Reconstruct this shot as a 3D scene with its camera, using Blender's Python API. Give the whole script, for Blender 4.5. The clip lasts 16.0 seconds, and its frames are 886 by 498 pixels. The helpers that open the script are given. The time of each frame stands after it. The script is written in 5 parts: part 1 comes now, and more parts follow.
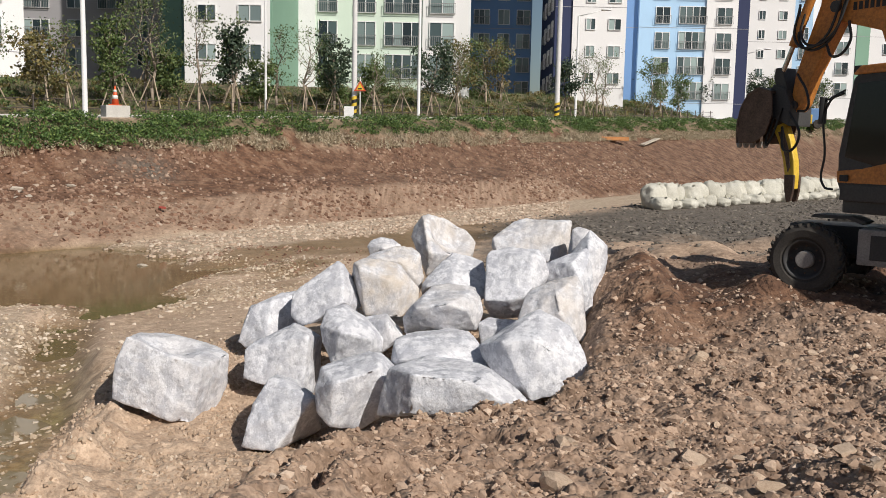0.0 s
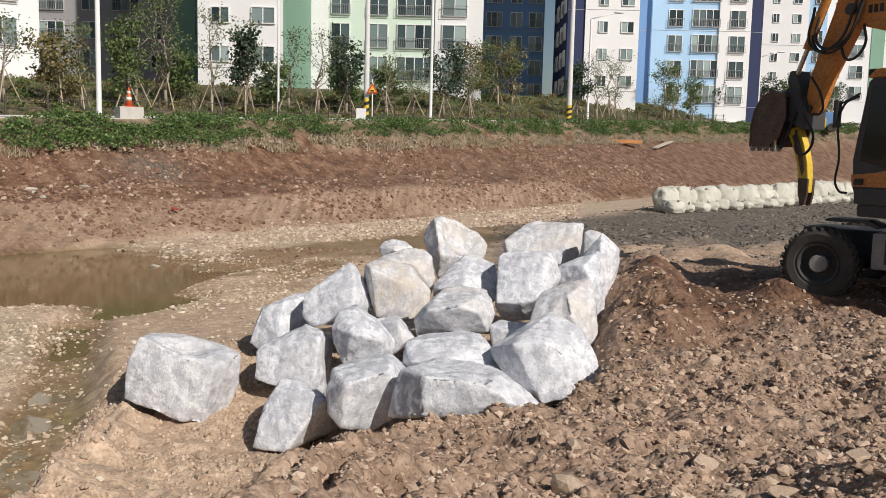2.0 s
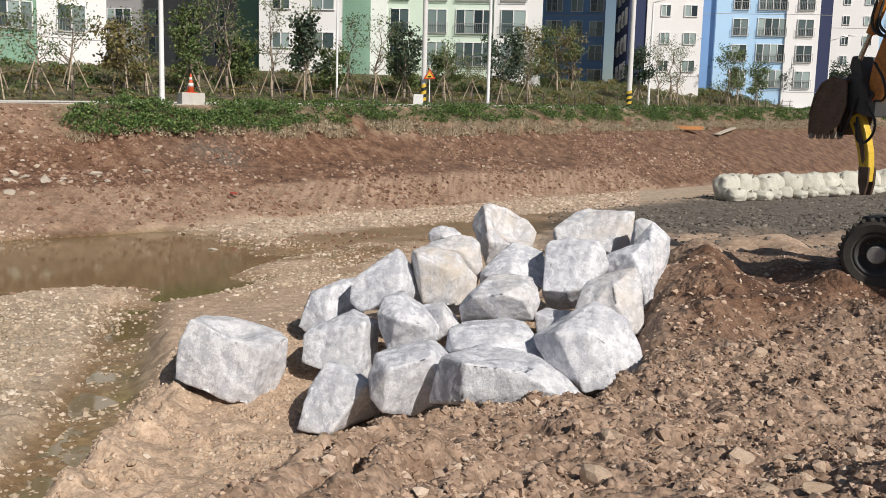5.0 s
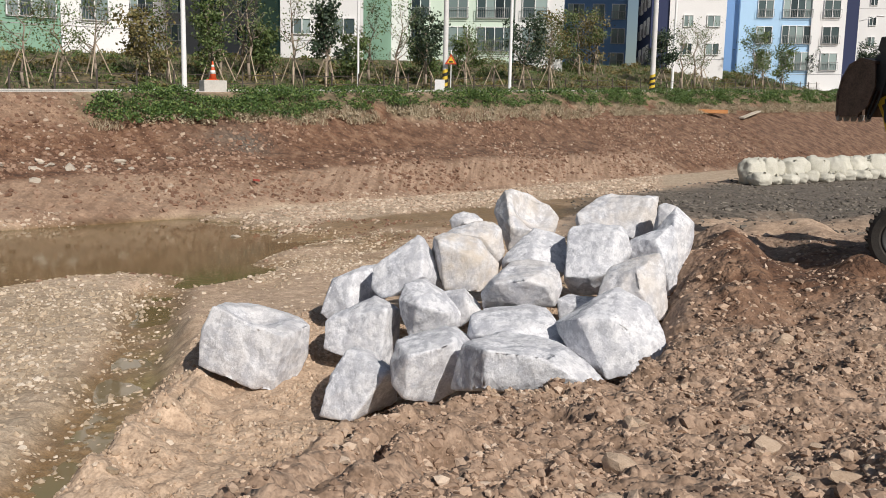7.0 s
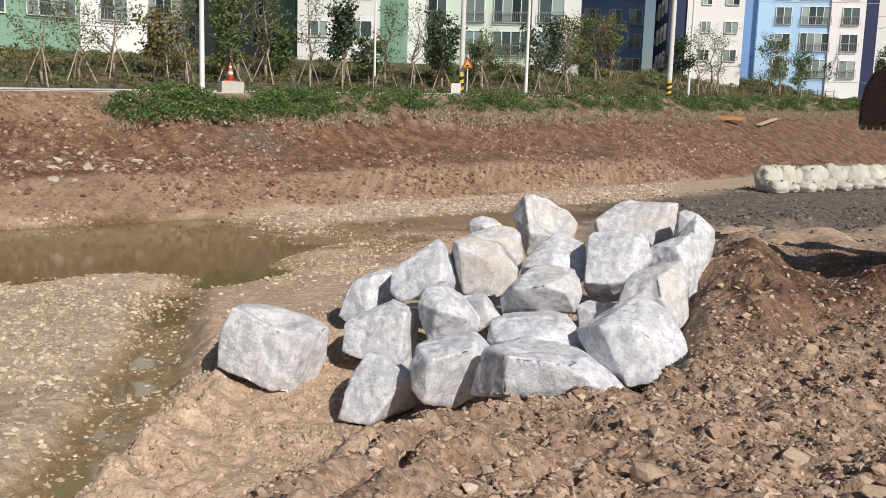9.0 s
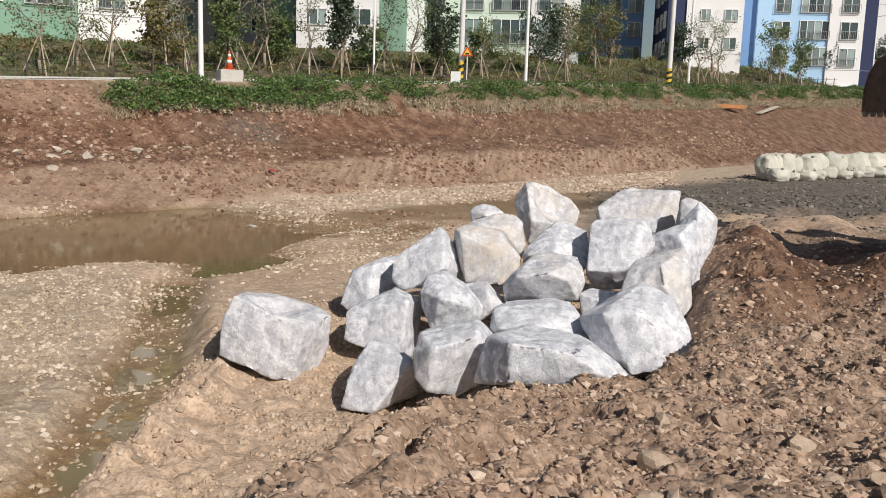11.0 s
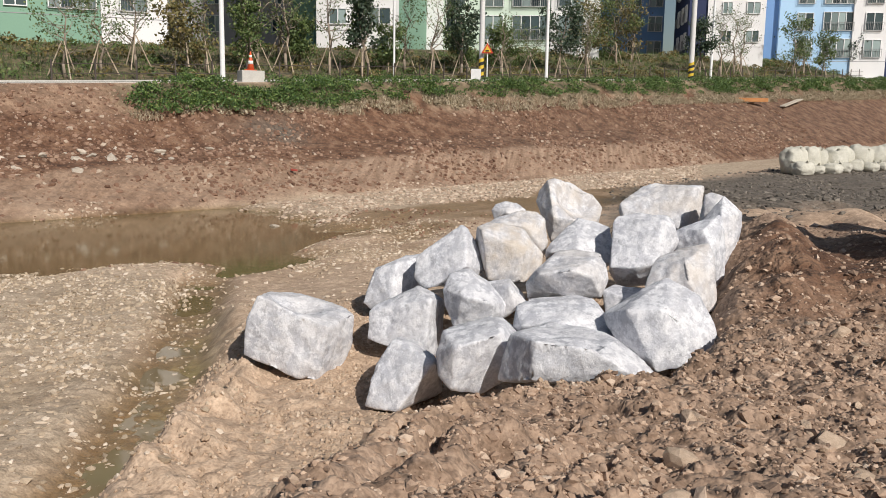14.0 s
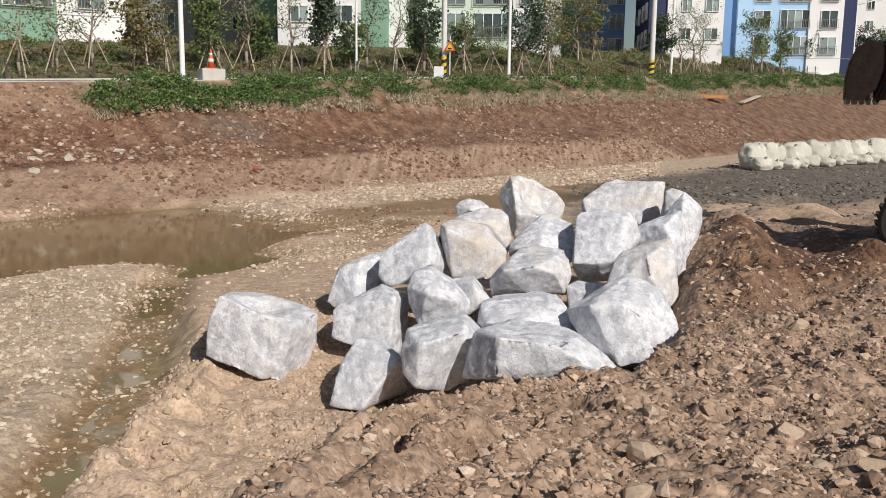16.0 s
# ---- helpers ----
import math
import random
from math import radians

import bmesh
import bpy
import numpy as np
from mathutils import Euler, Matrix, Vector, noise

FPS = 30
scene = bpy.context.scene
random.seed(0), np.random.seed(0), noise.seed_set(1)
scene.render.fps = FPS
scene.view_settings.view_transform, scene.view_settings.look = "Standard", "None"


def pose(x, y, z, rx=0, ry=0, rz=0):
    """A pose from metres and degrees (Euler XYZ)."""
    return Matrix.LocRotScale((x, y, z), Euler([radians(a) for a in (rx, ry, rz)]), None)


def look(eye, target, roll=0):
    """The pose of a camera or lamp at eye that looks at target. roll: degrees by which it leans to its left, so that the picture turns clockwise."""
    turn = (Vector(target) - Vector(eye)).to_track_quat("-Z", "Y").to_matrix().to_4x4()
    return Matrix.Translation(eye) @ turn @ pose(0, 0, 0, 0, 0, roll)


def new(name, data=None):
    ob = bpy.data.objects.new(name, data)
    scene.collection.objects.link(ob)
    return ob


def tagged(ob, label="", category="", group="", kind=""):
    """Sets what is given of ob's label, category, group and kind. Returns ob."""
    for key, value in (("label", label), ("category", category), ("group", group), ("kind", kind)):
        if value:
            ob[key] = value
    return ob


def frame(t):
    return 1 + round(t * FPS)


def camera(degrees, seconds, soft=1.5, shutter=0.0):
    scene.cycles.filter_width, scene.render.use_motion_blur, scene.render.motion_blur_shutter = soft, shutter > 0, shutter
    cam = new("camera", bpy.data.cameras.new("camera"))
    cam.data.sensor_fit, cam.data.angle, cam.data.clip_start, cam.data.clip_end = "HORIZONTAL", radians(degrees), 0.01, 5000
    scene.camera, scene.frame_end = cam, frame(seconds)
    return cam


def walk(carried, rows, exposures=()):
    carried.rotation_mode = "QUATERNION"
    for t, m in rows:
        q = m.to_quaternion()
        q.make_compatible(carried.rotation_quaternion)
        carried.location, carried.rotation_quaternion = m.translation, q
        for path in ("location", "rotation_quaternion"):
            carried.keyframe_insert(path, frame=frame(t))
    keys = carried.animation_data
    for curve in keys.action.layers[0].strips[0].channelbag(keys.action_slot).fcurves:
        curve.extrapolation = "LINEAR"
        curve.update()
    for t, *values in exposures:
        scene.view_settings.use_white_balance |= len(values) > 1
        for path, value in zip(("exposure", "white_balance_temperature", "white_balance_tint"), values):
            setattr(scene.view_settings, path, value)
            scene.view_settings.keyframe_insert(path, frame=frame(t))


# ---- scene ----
cam = camera(53.36, 16.0, 0.85)
# seconds, x, y, z, turn to the left, pitch, roll
PATH = [
    (0, 0.000, 0.000, 3.500, 0.00, -6.60, 1.20),
    (0.5, -0.008, -0.005, 3.500, 0.15, -6.31, 1.37),
    (1, -0.011, -0.002, 3.501, 0.65, -6.27, 1.38),
    (1.5, -0.013, -0.006, 3.496, 0.91, -6.35, 1.43),
    (2, -0.006, 0.001, 3.496, 0.74, -6.46, 1.40),
    (2.5, -0.008, 0.005, 3.493, 0.60, -6.48, 1.37),
    (3, -0.012, 0.010, 3.498, 0.69, -6.58, 1.26),
    (3.5, -0.003, -0.001, 3.498, 1.29, -6.89, 1.11),
    (4, 0.063, -0.001, 3.508, 2.44, -7.30, 1.19),
    (4.5, 0.149, -0.016, 3.518, 3.63, -7.33, 1.46),
    (7, 0.162, 0.039, 3.516, 5.98, -8.43, 1.13),
    (7.5, 0.120, 0.049, 3.521, 6.01, -8.02, 1.30),
    (8, 0.077, 0.064, 3.518, 6.32, -7.84, 1.54),
    (8.5, 0.065, 0.057, 3.520, 6.71, -8.01, 1.66),
    (9, 0.062, 0.060, 3.520, 6.79, -8.23, 1.80),
    (11.5, 0.015, 0.095, 3.497, 6.69, -8.99, 1.75),
    (12, 0.022, 0.081, 3.500, 6.75, -8.92, 1.91),
    (12.5, 0.020, 0.064, 3.505, 6.86, -9.04, 1.92),
    (13, 0.015, 0.107, 3.497, 6.98, -9.38, 1.66),
    (13.5, 0.017, 0.110, 3.493, 7.55, -9.38, 1.35),
    (14, 0.015, 0.103, 3.500, 8.16, -9.12, 0.92),
    (14.5, 0.011, 0.009, 3.510, 8.42, -8.96, 0.81),
    (15, 0.018, 0.097, 3.506, 7.98, -8.94, 0.77),
    (15.5, 0.025, 0.094, 3.504, 6.72, -8.95, 0.84),
    (16, 0.027, 0.117, 3.497, 5.84, -9.23, 0.71),
]


def aim(x, y, z, turn, pitch, roll):
    a, b = radians(turn), radians(pitch)
    way = Vector((-math.sin(a) * math.cos(b), math.cos(a) * math.cos(b), math.sin(b)))
    return look((x, y, z), Vector((x, y, z)) + way, roll)


walk(cam, [(t, aim(*row)) for t, *row in PATH], [(0.0, 0.0), (16.0, 0.0)])

# ---- world and sun ----
SUN_TURN, SUN_HEIGHT = 141.0, 38.0  # degrees: from +y clockwise, above the horizon
world = bpy.data.worlds.new("sky")
scene.world = world
world.use_nodes = True
wn = world.node_tree.nodes
sky = wn.new("ShaderNodeTexSky")
sky.sky_type, sky.sun_disc = "NISHITA", False
sky.sun_elevation, sky.sun_rotation = radians(SUN_HEIGHT), radians(SUN_TURN)
sky.air_density, sky.dust_density = 1.0, 1.2
world.node_tree.links.new(sky.outputs[0], wn["Background"].inputs[0])
wn["Background"].inputs[1].default_value = 0.052
sun = new("sun", bpy.data.lights.new("sun", "SUN"))
sun.data.energy, sun.data.angle, sun.data.color = 4.45, radians(0.5), (1.0, 0.945, 0.87)
_a, _b = radians(SUN_TURN), radians(SUN_HEIGHT)
sun.matrix_world = look((math.sin(_a) * math.cos(_b) * 50, math.cos(_a) * math.cos(_b) * 50, math.sin(_b) * 50), (0, 0, 0))


# ---- materials ----
def ramp(tree, fac, stops):
    node = tree.nodes.new("ShaderNodeValToRGB")
    while len(node.color_ramp.elements) < len(stops):
        node.color_ramp.elements.new(0.5)
    for e, (at, c) in zip(node.color_ramp.elements, stops):
        e.position, e.color = at, (*c, 1)
    tree.links.new(fac, node.inputs[0])
    return node.outputs[0]


def noise_out(tree, scale, detail=6.0, rough=0.6, coord="Object"):
    tc = tree.nodes.new("ShaderNodeTexCoord")
    n = tree.nodes.new("ShaderNodeTexNoise")
    n.inputs["Scale"].default_value, n.inputs["Detail"].default_value, n.inputs["Roughness"].default_value = scale, detail, rough
    tree.links.new(tc.outputs[coord], n.inputs["Vector"])
    return n.outputs[0]


def mixed(tree, fac, a, b, kind="MIX"):
    m = tree.nodes.new("ShaderNodeMix")
    m.data_type, m.blend_type = "RGBA", kind
    for socket, v in ((m.inputs[0], fac), (m.inputs[6], a), (m.inputs[7], b)):
        if isinstance(v, (int, float)):
            socket.default_value = v
        elif isinstance(v, tuple):
            socket.default_value = (*v, 1)
        else:
            tree.links.new(v, socket)
    return m.outputs[2]


def surface(name, dark, light, scale=3.0, fine=40.0, rough=0.8, metal=0.0, bump=0.2, bump_size=0.02, vary=0.0, grain=0.35):
    """A two-scale mottled surface with fine relief."""
    m = bpy.data.materials.new(name)
    m.use_nodes = True
    t = m.node_tree
    b = t.nodes["Principled BSDF"]
    c = ramp(t, noise_out(t, scale), [(0.3, dark), (0.7, light)])
    f = noise_out(t, fine, 4.0)
    c = mixed(t, grain, c, ramp(t, f, [(0.3, tuple(v * 0.55 for v in dark)), (0.7, tuple(min(1, v * 1.25) for v in light))]))
    if vary:
        info = t.nodes.new("ShaderNodeObjectInfo")
        hs = t.nodes.new("ShaderNodeHueSaturation")
        mr = t.nodes.new("ShaderNodeMapRange")
        mr.inputs[3].default_value, mr.inputs[4].default_value = 1 - vary, 1 + vary
        t.links.new(info.outputs["Random"], mr.inputs[0])
        t.links.new(mr.outputs[0], hs.inputs["Value"])
        t.links.new(c, hs.inputs["Color"])
        c = hs.outputs[0]
    t.links.new(c, b.inputs["Base Color"])
    b.inputs["Roughness"].default_value, b.inputs["Metallic"].default_value = rough, metal
    if bump:
        bp = t.nodes.new("ShaderNodeBump")
        bp.inputs["Strength"].default_value, bp.inputs["Distance"].default_value = bump, bump_size
        t.links.new(f, bp.inputs["Height"])
        t.links.new(bp.outputs[0], b.inputs["Normal"])
    return m


def soil():
    """Bare earth of several kinds, blended by the fields laid over the land."""
    m = bpy.data.materials.new("earth")
    m.use_nodes = True
    t = m.node_tree
    b = t.nodes["Principled BSDF"]

    def field(name):
        at = t.nodes.new("ShaderNodeAttribute")
        at.attribute_name = name
        return at.outputs["Fac"]

    big, coarse, mid, fine = noise_out(t, 0.5), noise_out(t, 1.7, 7.0, 0.65), noise_out(t, 6.0, 6.0, 0.6), noise_out(t, 30.0, 3.0, 0.6)
    c = ramp(t, mid, [(0.36, (0.48, 0.35, 0.25)), (0.64, (0.65, 0.49, 0.36))])
    c = mixed(t, field("heap"), c, ramp(t, mid, [(0.36, (0.25, 0.168, 0.116)), (0.64, (0.50, 0.36, 0.265))]))
    c = mixed(t, field("gravel"), c, ramp(t, mid, [(0.36, (0.44, 0.345, 0.25)), (0.64, (0.60, 0.48, 0.36))]))
    c = mixed(t, field("red"), c, ramp(t, coarse, [(0.34, (0.11, 0.054, 0.032)), (0.5, (0.20, 0.105, 0.062)), (0.66, (0.31, 0.19, 0.122))]))
    c = mixed(t, field("dark"), c, ramp(t, mid, [(0.36, (0.085, 0.072, 0.06)), (0.64, (0.23, 0.195, 0.16))]))
    c = mixed(t, field("grass"), c, ramp(t, coarse, [(0.36, (0.05, 0.06, 0.025)), (0.64, (0.22, 0.165, 0.10))]))
    c = mixed(t, 0.4, c, ramp(t, coarse, [(0.38, (0.66, 0.61, 0.57)), (0.55, (1.0, 1.0, 1.0))]), "MULTIPLY")
    c = mixed(t, 0.4, c, ramp(t, fine, [(0.38, (0.40, 0.37, 0.34)), (0.56, (1.0, 1.0, 1.0))]), "MULTIPLY")
    c = mixed(t, 0.45, c, ramp(t, big, [(0.35, (0.78, 0.75, 0.72)), (0.65, (1.0, 1.0, 1.0))]), "MULTIPLY")
    comb = t.nodes.new("ShaderNodeMapping")
    comb.inputs["Rotation"].default_value, comb.inputs["Scale"].default_value = (0.0, 0.0, radians(-32.0)), (5.0, 0.45, 0.8)
    t.links.new(t.nodes.new("ShaderNodeTexCoord").outputs["Object"], comb.inputs["Vector"])
    teeth = t.nodes.new("ShaderNodeTexNoise")
    teeth.inputs["Scale"].default_value, teeth.inputs["Detail"].default_value = 1.0, 3.0
    t.links.new(comb.outputs[0], teeth.inputs["Vector"])
    c = mixed(t, field("cut"), c, ramp(t, teeth.outputs[0], [(0.34, (0.22, 0.14, 0.092)), (0.5, (0.315, 0.21, 0.145)), (0.68, (0.42, 0.295, 0.21))]))
    chips = t.nodes.new("ShaderNodeTexVoronoi")
    chips.inputs["Scale"].default_value = 11.0
    t.links.new(t.nodes.new("ShaderNodeTexCoord").outputs["Object"], chips.inputs["Vector"])
    grey = t.nodes.new("ShaderNodeSeparateColor")
    t.links.new(chips.outputs["Color"], grey.inputs[0])
    c = mixed(t, 0.4, c, ramp(t, grey.outputs[0], [(0.0, (0.50, 0.48, 0.46)), (0.3, (0.86, 0.85, 0.84)), (0.8, (1.0, 1.0, 1.0)), (1.0, (1.38, 1.40, 1.42))]), "MULTIPLY")
    c = mixed(t, field("wet"), c, mixed(t, 0.85, c, (0.40, 0.32, 0.17), "MULTIPLY"))
    c = mixed(t, field("slime"), c, ramp(t, mid, [(0.36, (0.16, 0.125, 0.045)), (0.64, (0.32, 0.27, 0.11))]))
    t.links.new(c, b.inputs["Base Color"])
    rr = t.nodes.new("ShaderNodeMapRange")
    rr.inputs[3].default_value, rr.inputs[4].default_value = 0.95, 0.45
    t.links.new(field("wet"), rr.inputs[0])
    t.links.new(rr.outputs[0], b.inputs["Roughness"])
    def crumbs(scale):
        """Rounded crumbs packed side by side."""
        tc, v = t.nodes.new("ShaderNodeTexCoord"), t.nodes.new("ShaderNodeTexVoronoi")
        v.inputs["Scale"].default_value = scale
        warp = t.nodes.new("ShaderNodeMix")
        warp.data_type, warp.blend_type = "RGBA", "LINEAR_LIGHT"
        warp.inputs[0].default_value = 0.22 / scale
        n = t.nodes.new("ShaderNodeTexNoise")
        n.inputs["Scale"].default_value = scale * 0.8
        t.links.new(tc.outputs["Object"], n.inputs["Vector"])
        t.links.new(tc.outputs["Object"], warp.inputs[6])
        t.links.new(n.outputs["Color"], warp.inputs[7])
        t.links.new(warp.outputs[2], v.inputs["Vector"])
        inv = t.nodes.new("ShaderNodeMath")
        inv.operation = "SUBTRACT"
        inv.inputs[0].default_value = 1.0
        t.links.new(v.outputs["Distance"], inv.inputs[1])
        return inv.outputs[0]

    normal = None
    for height, deep, strength in ((fine, 0.004, 0.6), (crumbs(34.0), 0.009, 0.8), (mid, 0.006, 0.4), (crumbs(12.0), 0.030, field("heap")), (crumbs(3.6), 0.09, field("red")), (coarse, 0.16, field("red")), (teeth.outputs[0], 0.10, field("cut"))):
        bp = t.nodes.new("ShaderNodeBump")
        bp.inputs["Distance"].default_value = deep
        if isinstance(strength, float):
            bp.inputs["Strength"].default_value = strength
        else:
            t.links.new(strength, bp.inputs["Strength"])
        t.links.new(height, bp.inputs["Height"])
        if normal:
            t.links.new(normal, bp.inputs["Normal"])
        normal = bp.outputs[0]
    t.links.new(normal, b.inputs["Normal"])
    return m


def murky():
    m = bpy.data.materials.new("muddy_water")
    m.use_nodes = True
    t = m.node_tree
    b = t.nodes["Principled BSDF"]
    t.links.new(ramp(t, noise_out(t, 0.35), [(0.35, (0.15, 0.108, 0.05)), (0.65, (0.205, 0.15, 0.074))]), b.inputs["Base Color"])
    b.inputs["Roughness"].default_value, b.inputs["IOR"].default_value = 0.04, 1.33
    bp = t.nodes.new("ShaderNodeBump")
    bp.inputs["Strength"].default_value, bp.inputs["Distance"].default_value = 0.08, 0.02
    t.links.new(noise_out(t, 5.0, 3.0), bp.inputs["Height"])
    t.links.new(bp.outputs[0], b.inputs["Normal"])
    return m


M_GROUND, M_WATER = soil(), murky()


def granite():
    """Freshly quarried pale stone: cloudy greys, slanting white streaks, faint earth stains, a rough break."""
    m = bpy.data.materials.new("granite")
    m.use_nodes = True
    t = m.node_tree
    b = t.nodes["Principled BSDF"]
    tc, info = t.nodes.new("ShaderNodeTexCoord"), t.nodes.new("ShaderNodeObjectInfo")
    turn = t.nodes.new("ShaderNodeMapping")
    turn.inputs["Rotation"].default_value, turn.inputs["Scale"].default_value = (0.6, 0.9, 0.4), (4.5, 2.2, 3.4)
    t.links.new(tc.outputs["Object"], turn.inputs["Vector"])
    wave = t.nodes.new("ShaderNodeTexNoise")
    wave.inputs["Scale"].default_value, wave.inputs["Detail"].default_value = 1.6, 7.0
    t.links.new(turn.outputs[0], wave.inputs["Vector"])
    cloud, mid, fine = noise_out(t, 1.7), noise_out(t, 11.0, 8.0, 0.7), noise_out(t, 55.0, 4.0, 0.7)
    c = ramp(t, cloud, [(0.35, (0.45, 0.46, 0.51)), (0.65, (0.605, 0.613, 0.66))])
    c = mixed(t, ramp(t, wave.outputs[0], [(0.50, (0, 0, 0)), (0.66, (0.4, 0.4, 0.4))]), c, (0.76, 0.765, 0.80))
    c = mixed(t, ramp(t, mid, [(0.30, (0.55, 0.55, 0.55)), (0.48, (0, 0, 0))]), c, (0.34, 0.35, 0.37))
    c = mixed(t, ramp(t, noise_out(t, 7.0, 9.0, 0.75), [(0.46, (0, 0, 0)), (0.56, (0.85, 0.85, 0.85))]), c, (0.79, 0.795, 0.83))
    c = mixed(t, ramp(t, noise_out(t, 13.0, 8.0, 0.75), [(0.34, (0.6, 0.6, 0.6)), (0.43, (0, 0, 0))]), c, (0.27, 0.275, 0.31))
    stain = t.nodes.new("ShaderNodeMath")
    stain.operation = "MULTIPLY"
    t.links.new(ramp(t, noise_out(t, 2.6, 5.0), [(0.36, (0.1, 0.1, 0.1)), (0.62, (0.9, 0.9, 0.9))]), stain.inputs[0])
    sep = t.nodes.new("ShaderNodeSeparateColor")
    t.links.new(info.outputs["Color"], sep.inputs[0])
    t.links.new(sep.outputs[0], stain.inputs[1])
    c = mixed(t, stain.outputs[0], c, (0.56, 0.475, 0.38))
    c = mixed(t, 0.35, c, ramp(t, fine, [(0.3, (0.6, 0.6, 0.6)), (0.65, (1, 1, 1))]), "MULTIPLY")
    t.links.new(c, b.inputs["Base Color"])
    b.inputs["Roughness"].default_value = 0.85
    b0 = t.nodes.new("ShaderNodeBump")
    b0.inputs["Strength"].default_value, b0.inputs["Distance"].default_value = 0.8, 0.03
    t.links.new(wave.outputs[0], b0.inputs["Height"])
    b1, b2 = t.nodes.new("ShaderNodeBump"), t.nodes.new("ShaderNodeBump")
    t.links.new(b0.outputs[0], b1.inputs["Normal"])
    b1.inputs["Strength"].default_value, b1.inputs["Distance"].default_value = 0.6, 0.008
    b2.inputs["Strength"].default_value, b2.inputs["Distance"].default_value = 0.7, 0.03
    t.links.new(fine, b1.inputs["Height"])
    t.links.new(noise_out(t, 5.0, 8.0, 0.60), b2.inputs["Height"])
    t.links.new(b1.outputs[0], b2.inputs["Normal"])
    t.links.new(b2.outputs[0], b.inputs["Normal"])
    return m


M_STONE = granite()
M_WHITE = surface("white_render", (0.74, 0.73, 0.72), (0.80, 0.80, 0.80), 0.4, 20.0, 0.8, 0, 0.05)
M_STEEL = surface("black_steel", (0.02, 0.02, 0.022), (0.05, 0.045, 0.04), 3, 30, 0.5, 0.2)


# ---- mesh helpers ----
def mesh_of(name, bm, mat, smooth=False):
    me = bpy.data.meshes.new(name)
    bm.to_mesh(me)
    bm.free()
    for m in (mat if isinstance(mat, (list, tuple)) else [mat]):
        me.materials.append(m)
    if smooth:
        me.polygons.foreach_set("use_smooth", [True] * len(me.polygons))
    return me


def part(name, bm, mat, parent=None, label="", smooth=False, m=None):
    ob = new(name, mesh_of(name, bm, mat, smooth))
    if parent is not None:
        ob.parent = parent
    if m is not None:
        ob.matrix_basis = m
    if label:
        tagged(ob, label)
    return ob


def box(x0, x1, y0, y1, z0, z1, bevel=0.0, bm=None):
    bm = bm or bmesh.new()
    r = bmesh.ops.create_cube(bm, size=1.0, matrix=Matrix.Translation(((x0 + x1) / 2, (y0 + y1) / 2, (z0 + z1) / 2)) @ Matrix.Diagonal((x1 - x0, y1 - y0, z1 - z0, 1)))
    if bevel:
        es = list({e for v in r["verts"] for e in v.link_edges})
        bmesh.ops.bevel(bm, geom=es, offset=bevel, segments=2, affect="EDGES", profile=0.7)
    return bm


def tube(p, q, r0, r1=None, sides=10, bm=None):
    """A tapered round bar from p to q."""
    bm = bm or bmesh.new()
    p, q = Vector(p), Vector(q)
    m = Matrix.Translation((p + q) / 2) @ (q - p).to_track_quat("Z", "Y").to_matrix().to_4x4()
    bmesh.ops.create_cone(bm, cap_ends=True, segments=sides, radius1=r0, radius2=r0 if r1 is None else r1, depth=(q - p).length, matrix=m)
    return bm


# ---- the lie of the land ----
# along: how far down the river; across: how far over it, towards the street
def along(x, y):
    return 0.643 * x + 0.766 * y


def across(x, y):
    return -0.766 * x + 0.643 * y


def ramped(v, a, b):
    k = np.clip((v - a) / (b - a), 0, 1)
    return k * k * (3 - 2 * k)


EDGE = [(-1.6, -60.0), (-1.2, 3.0), (-1.0, 4.8), (-0.7, 6.2), (0.0, 6.75), (0.9, 7.5), (1.62, 8.7), (1.92, 9.9), (2.15, 11.5), (2.5, 13.4), (3.0, 15.5), (3.3, 18.0), (4.2, 24.0), (6.5, 34.0), (9.0, 48.0)]


def edge_off(x, y):
    """Signed distance to the brink of the heap that the camera stands on: above 0 on the heap."""
    best, sign = np.full(np.shape(x), 1e9), np.ones(np.shape(x))
    for (ax, ay), (bx, by) in zip(EDGE, EDGE[1:]):
        ex, ey = bx - ax, by - ay
        k = np.clip(((x - ax) * ex + (y - ay) * ey) / (ex * ex + ey * ey), 0, 1)
        d = np.hypot(x - ax - k * ex, y - ay - k * ey)
        side = np.where(ex * (y - ay) - ey * (x - ax) < 0, 1.0, -1.0)
        sign = np.where(d < best, side, sign)
        best = np.minimum(best, d)
    return best * sign


def channel(y):
    """Where the wet channel runs that drains the pond."""
    return np.interp(y, [4.0, 7.5, 9.8, 11.4, 13.1, 15.7, 18.0], [-3.75, -4.2, -4.72, -5.3, -5.95, -6.85, -7.6])


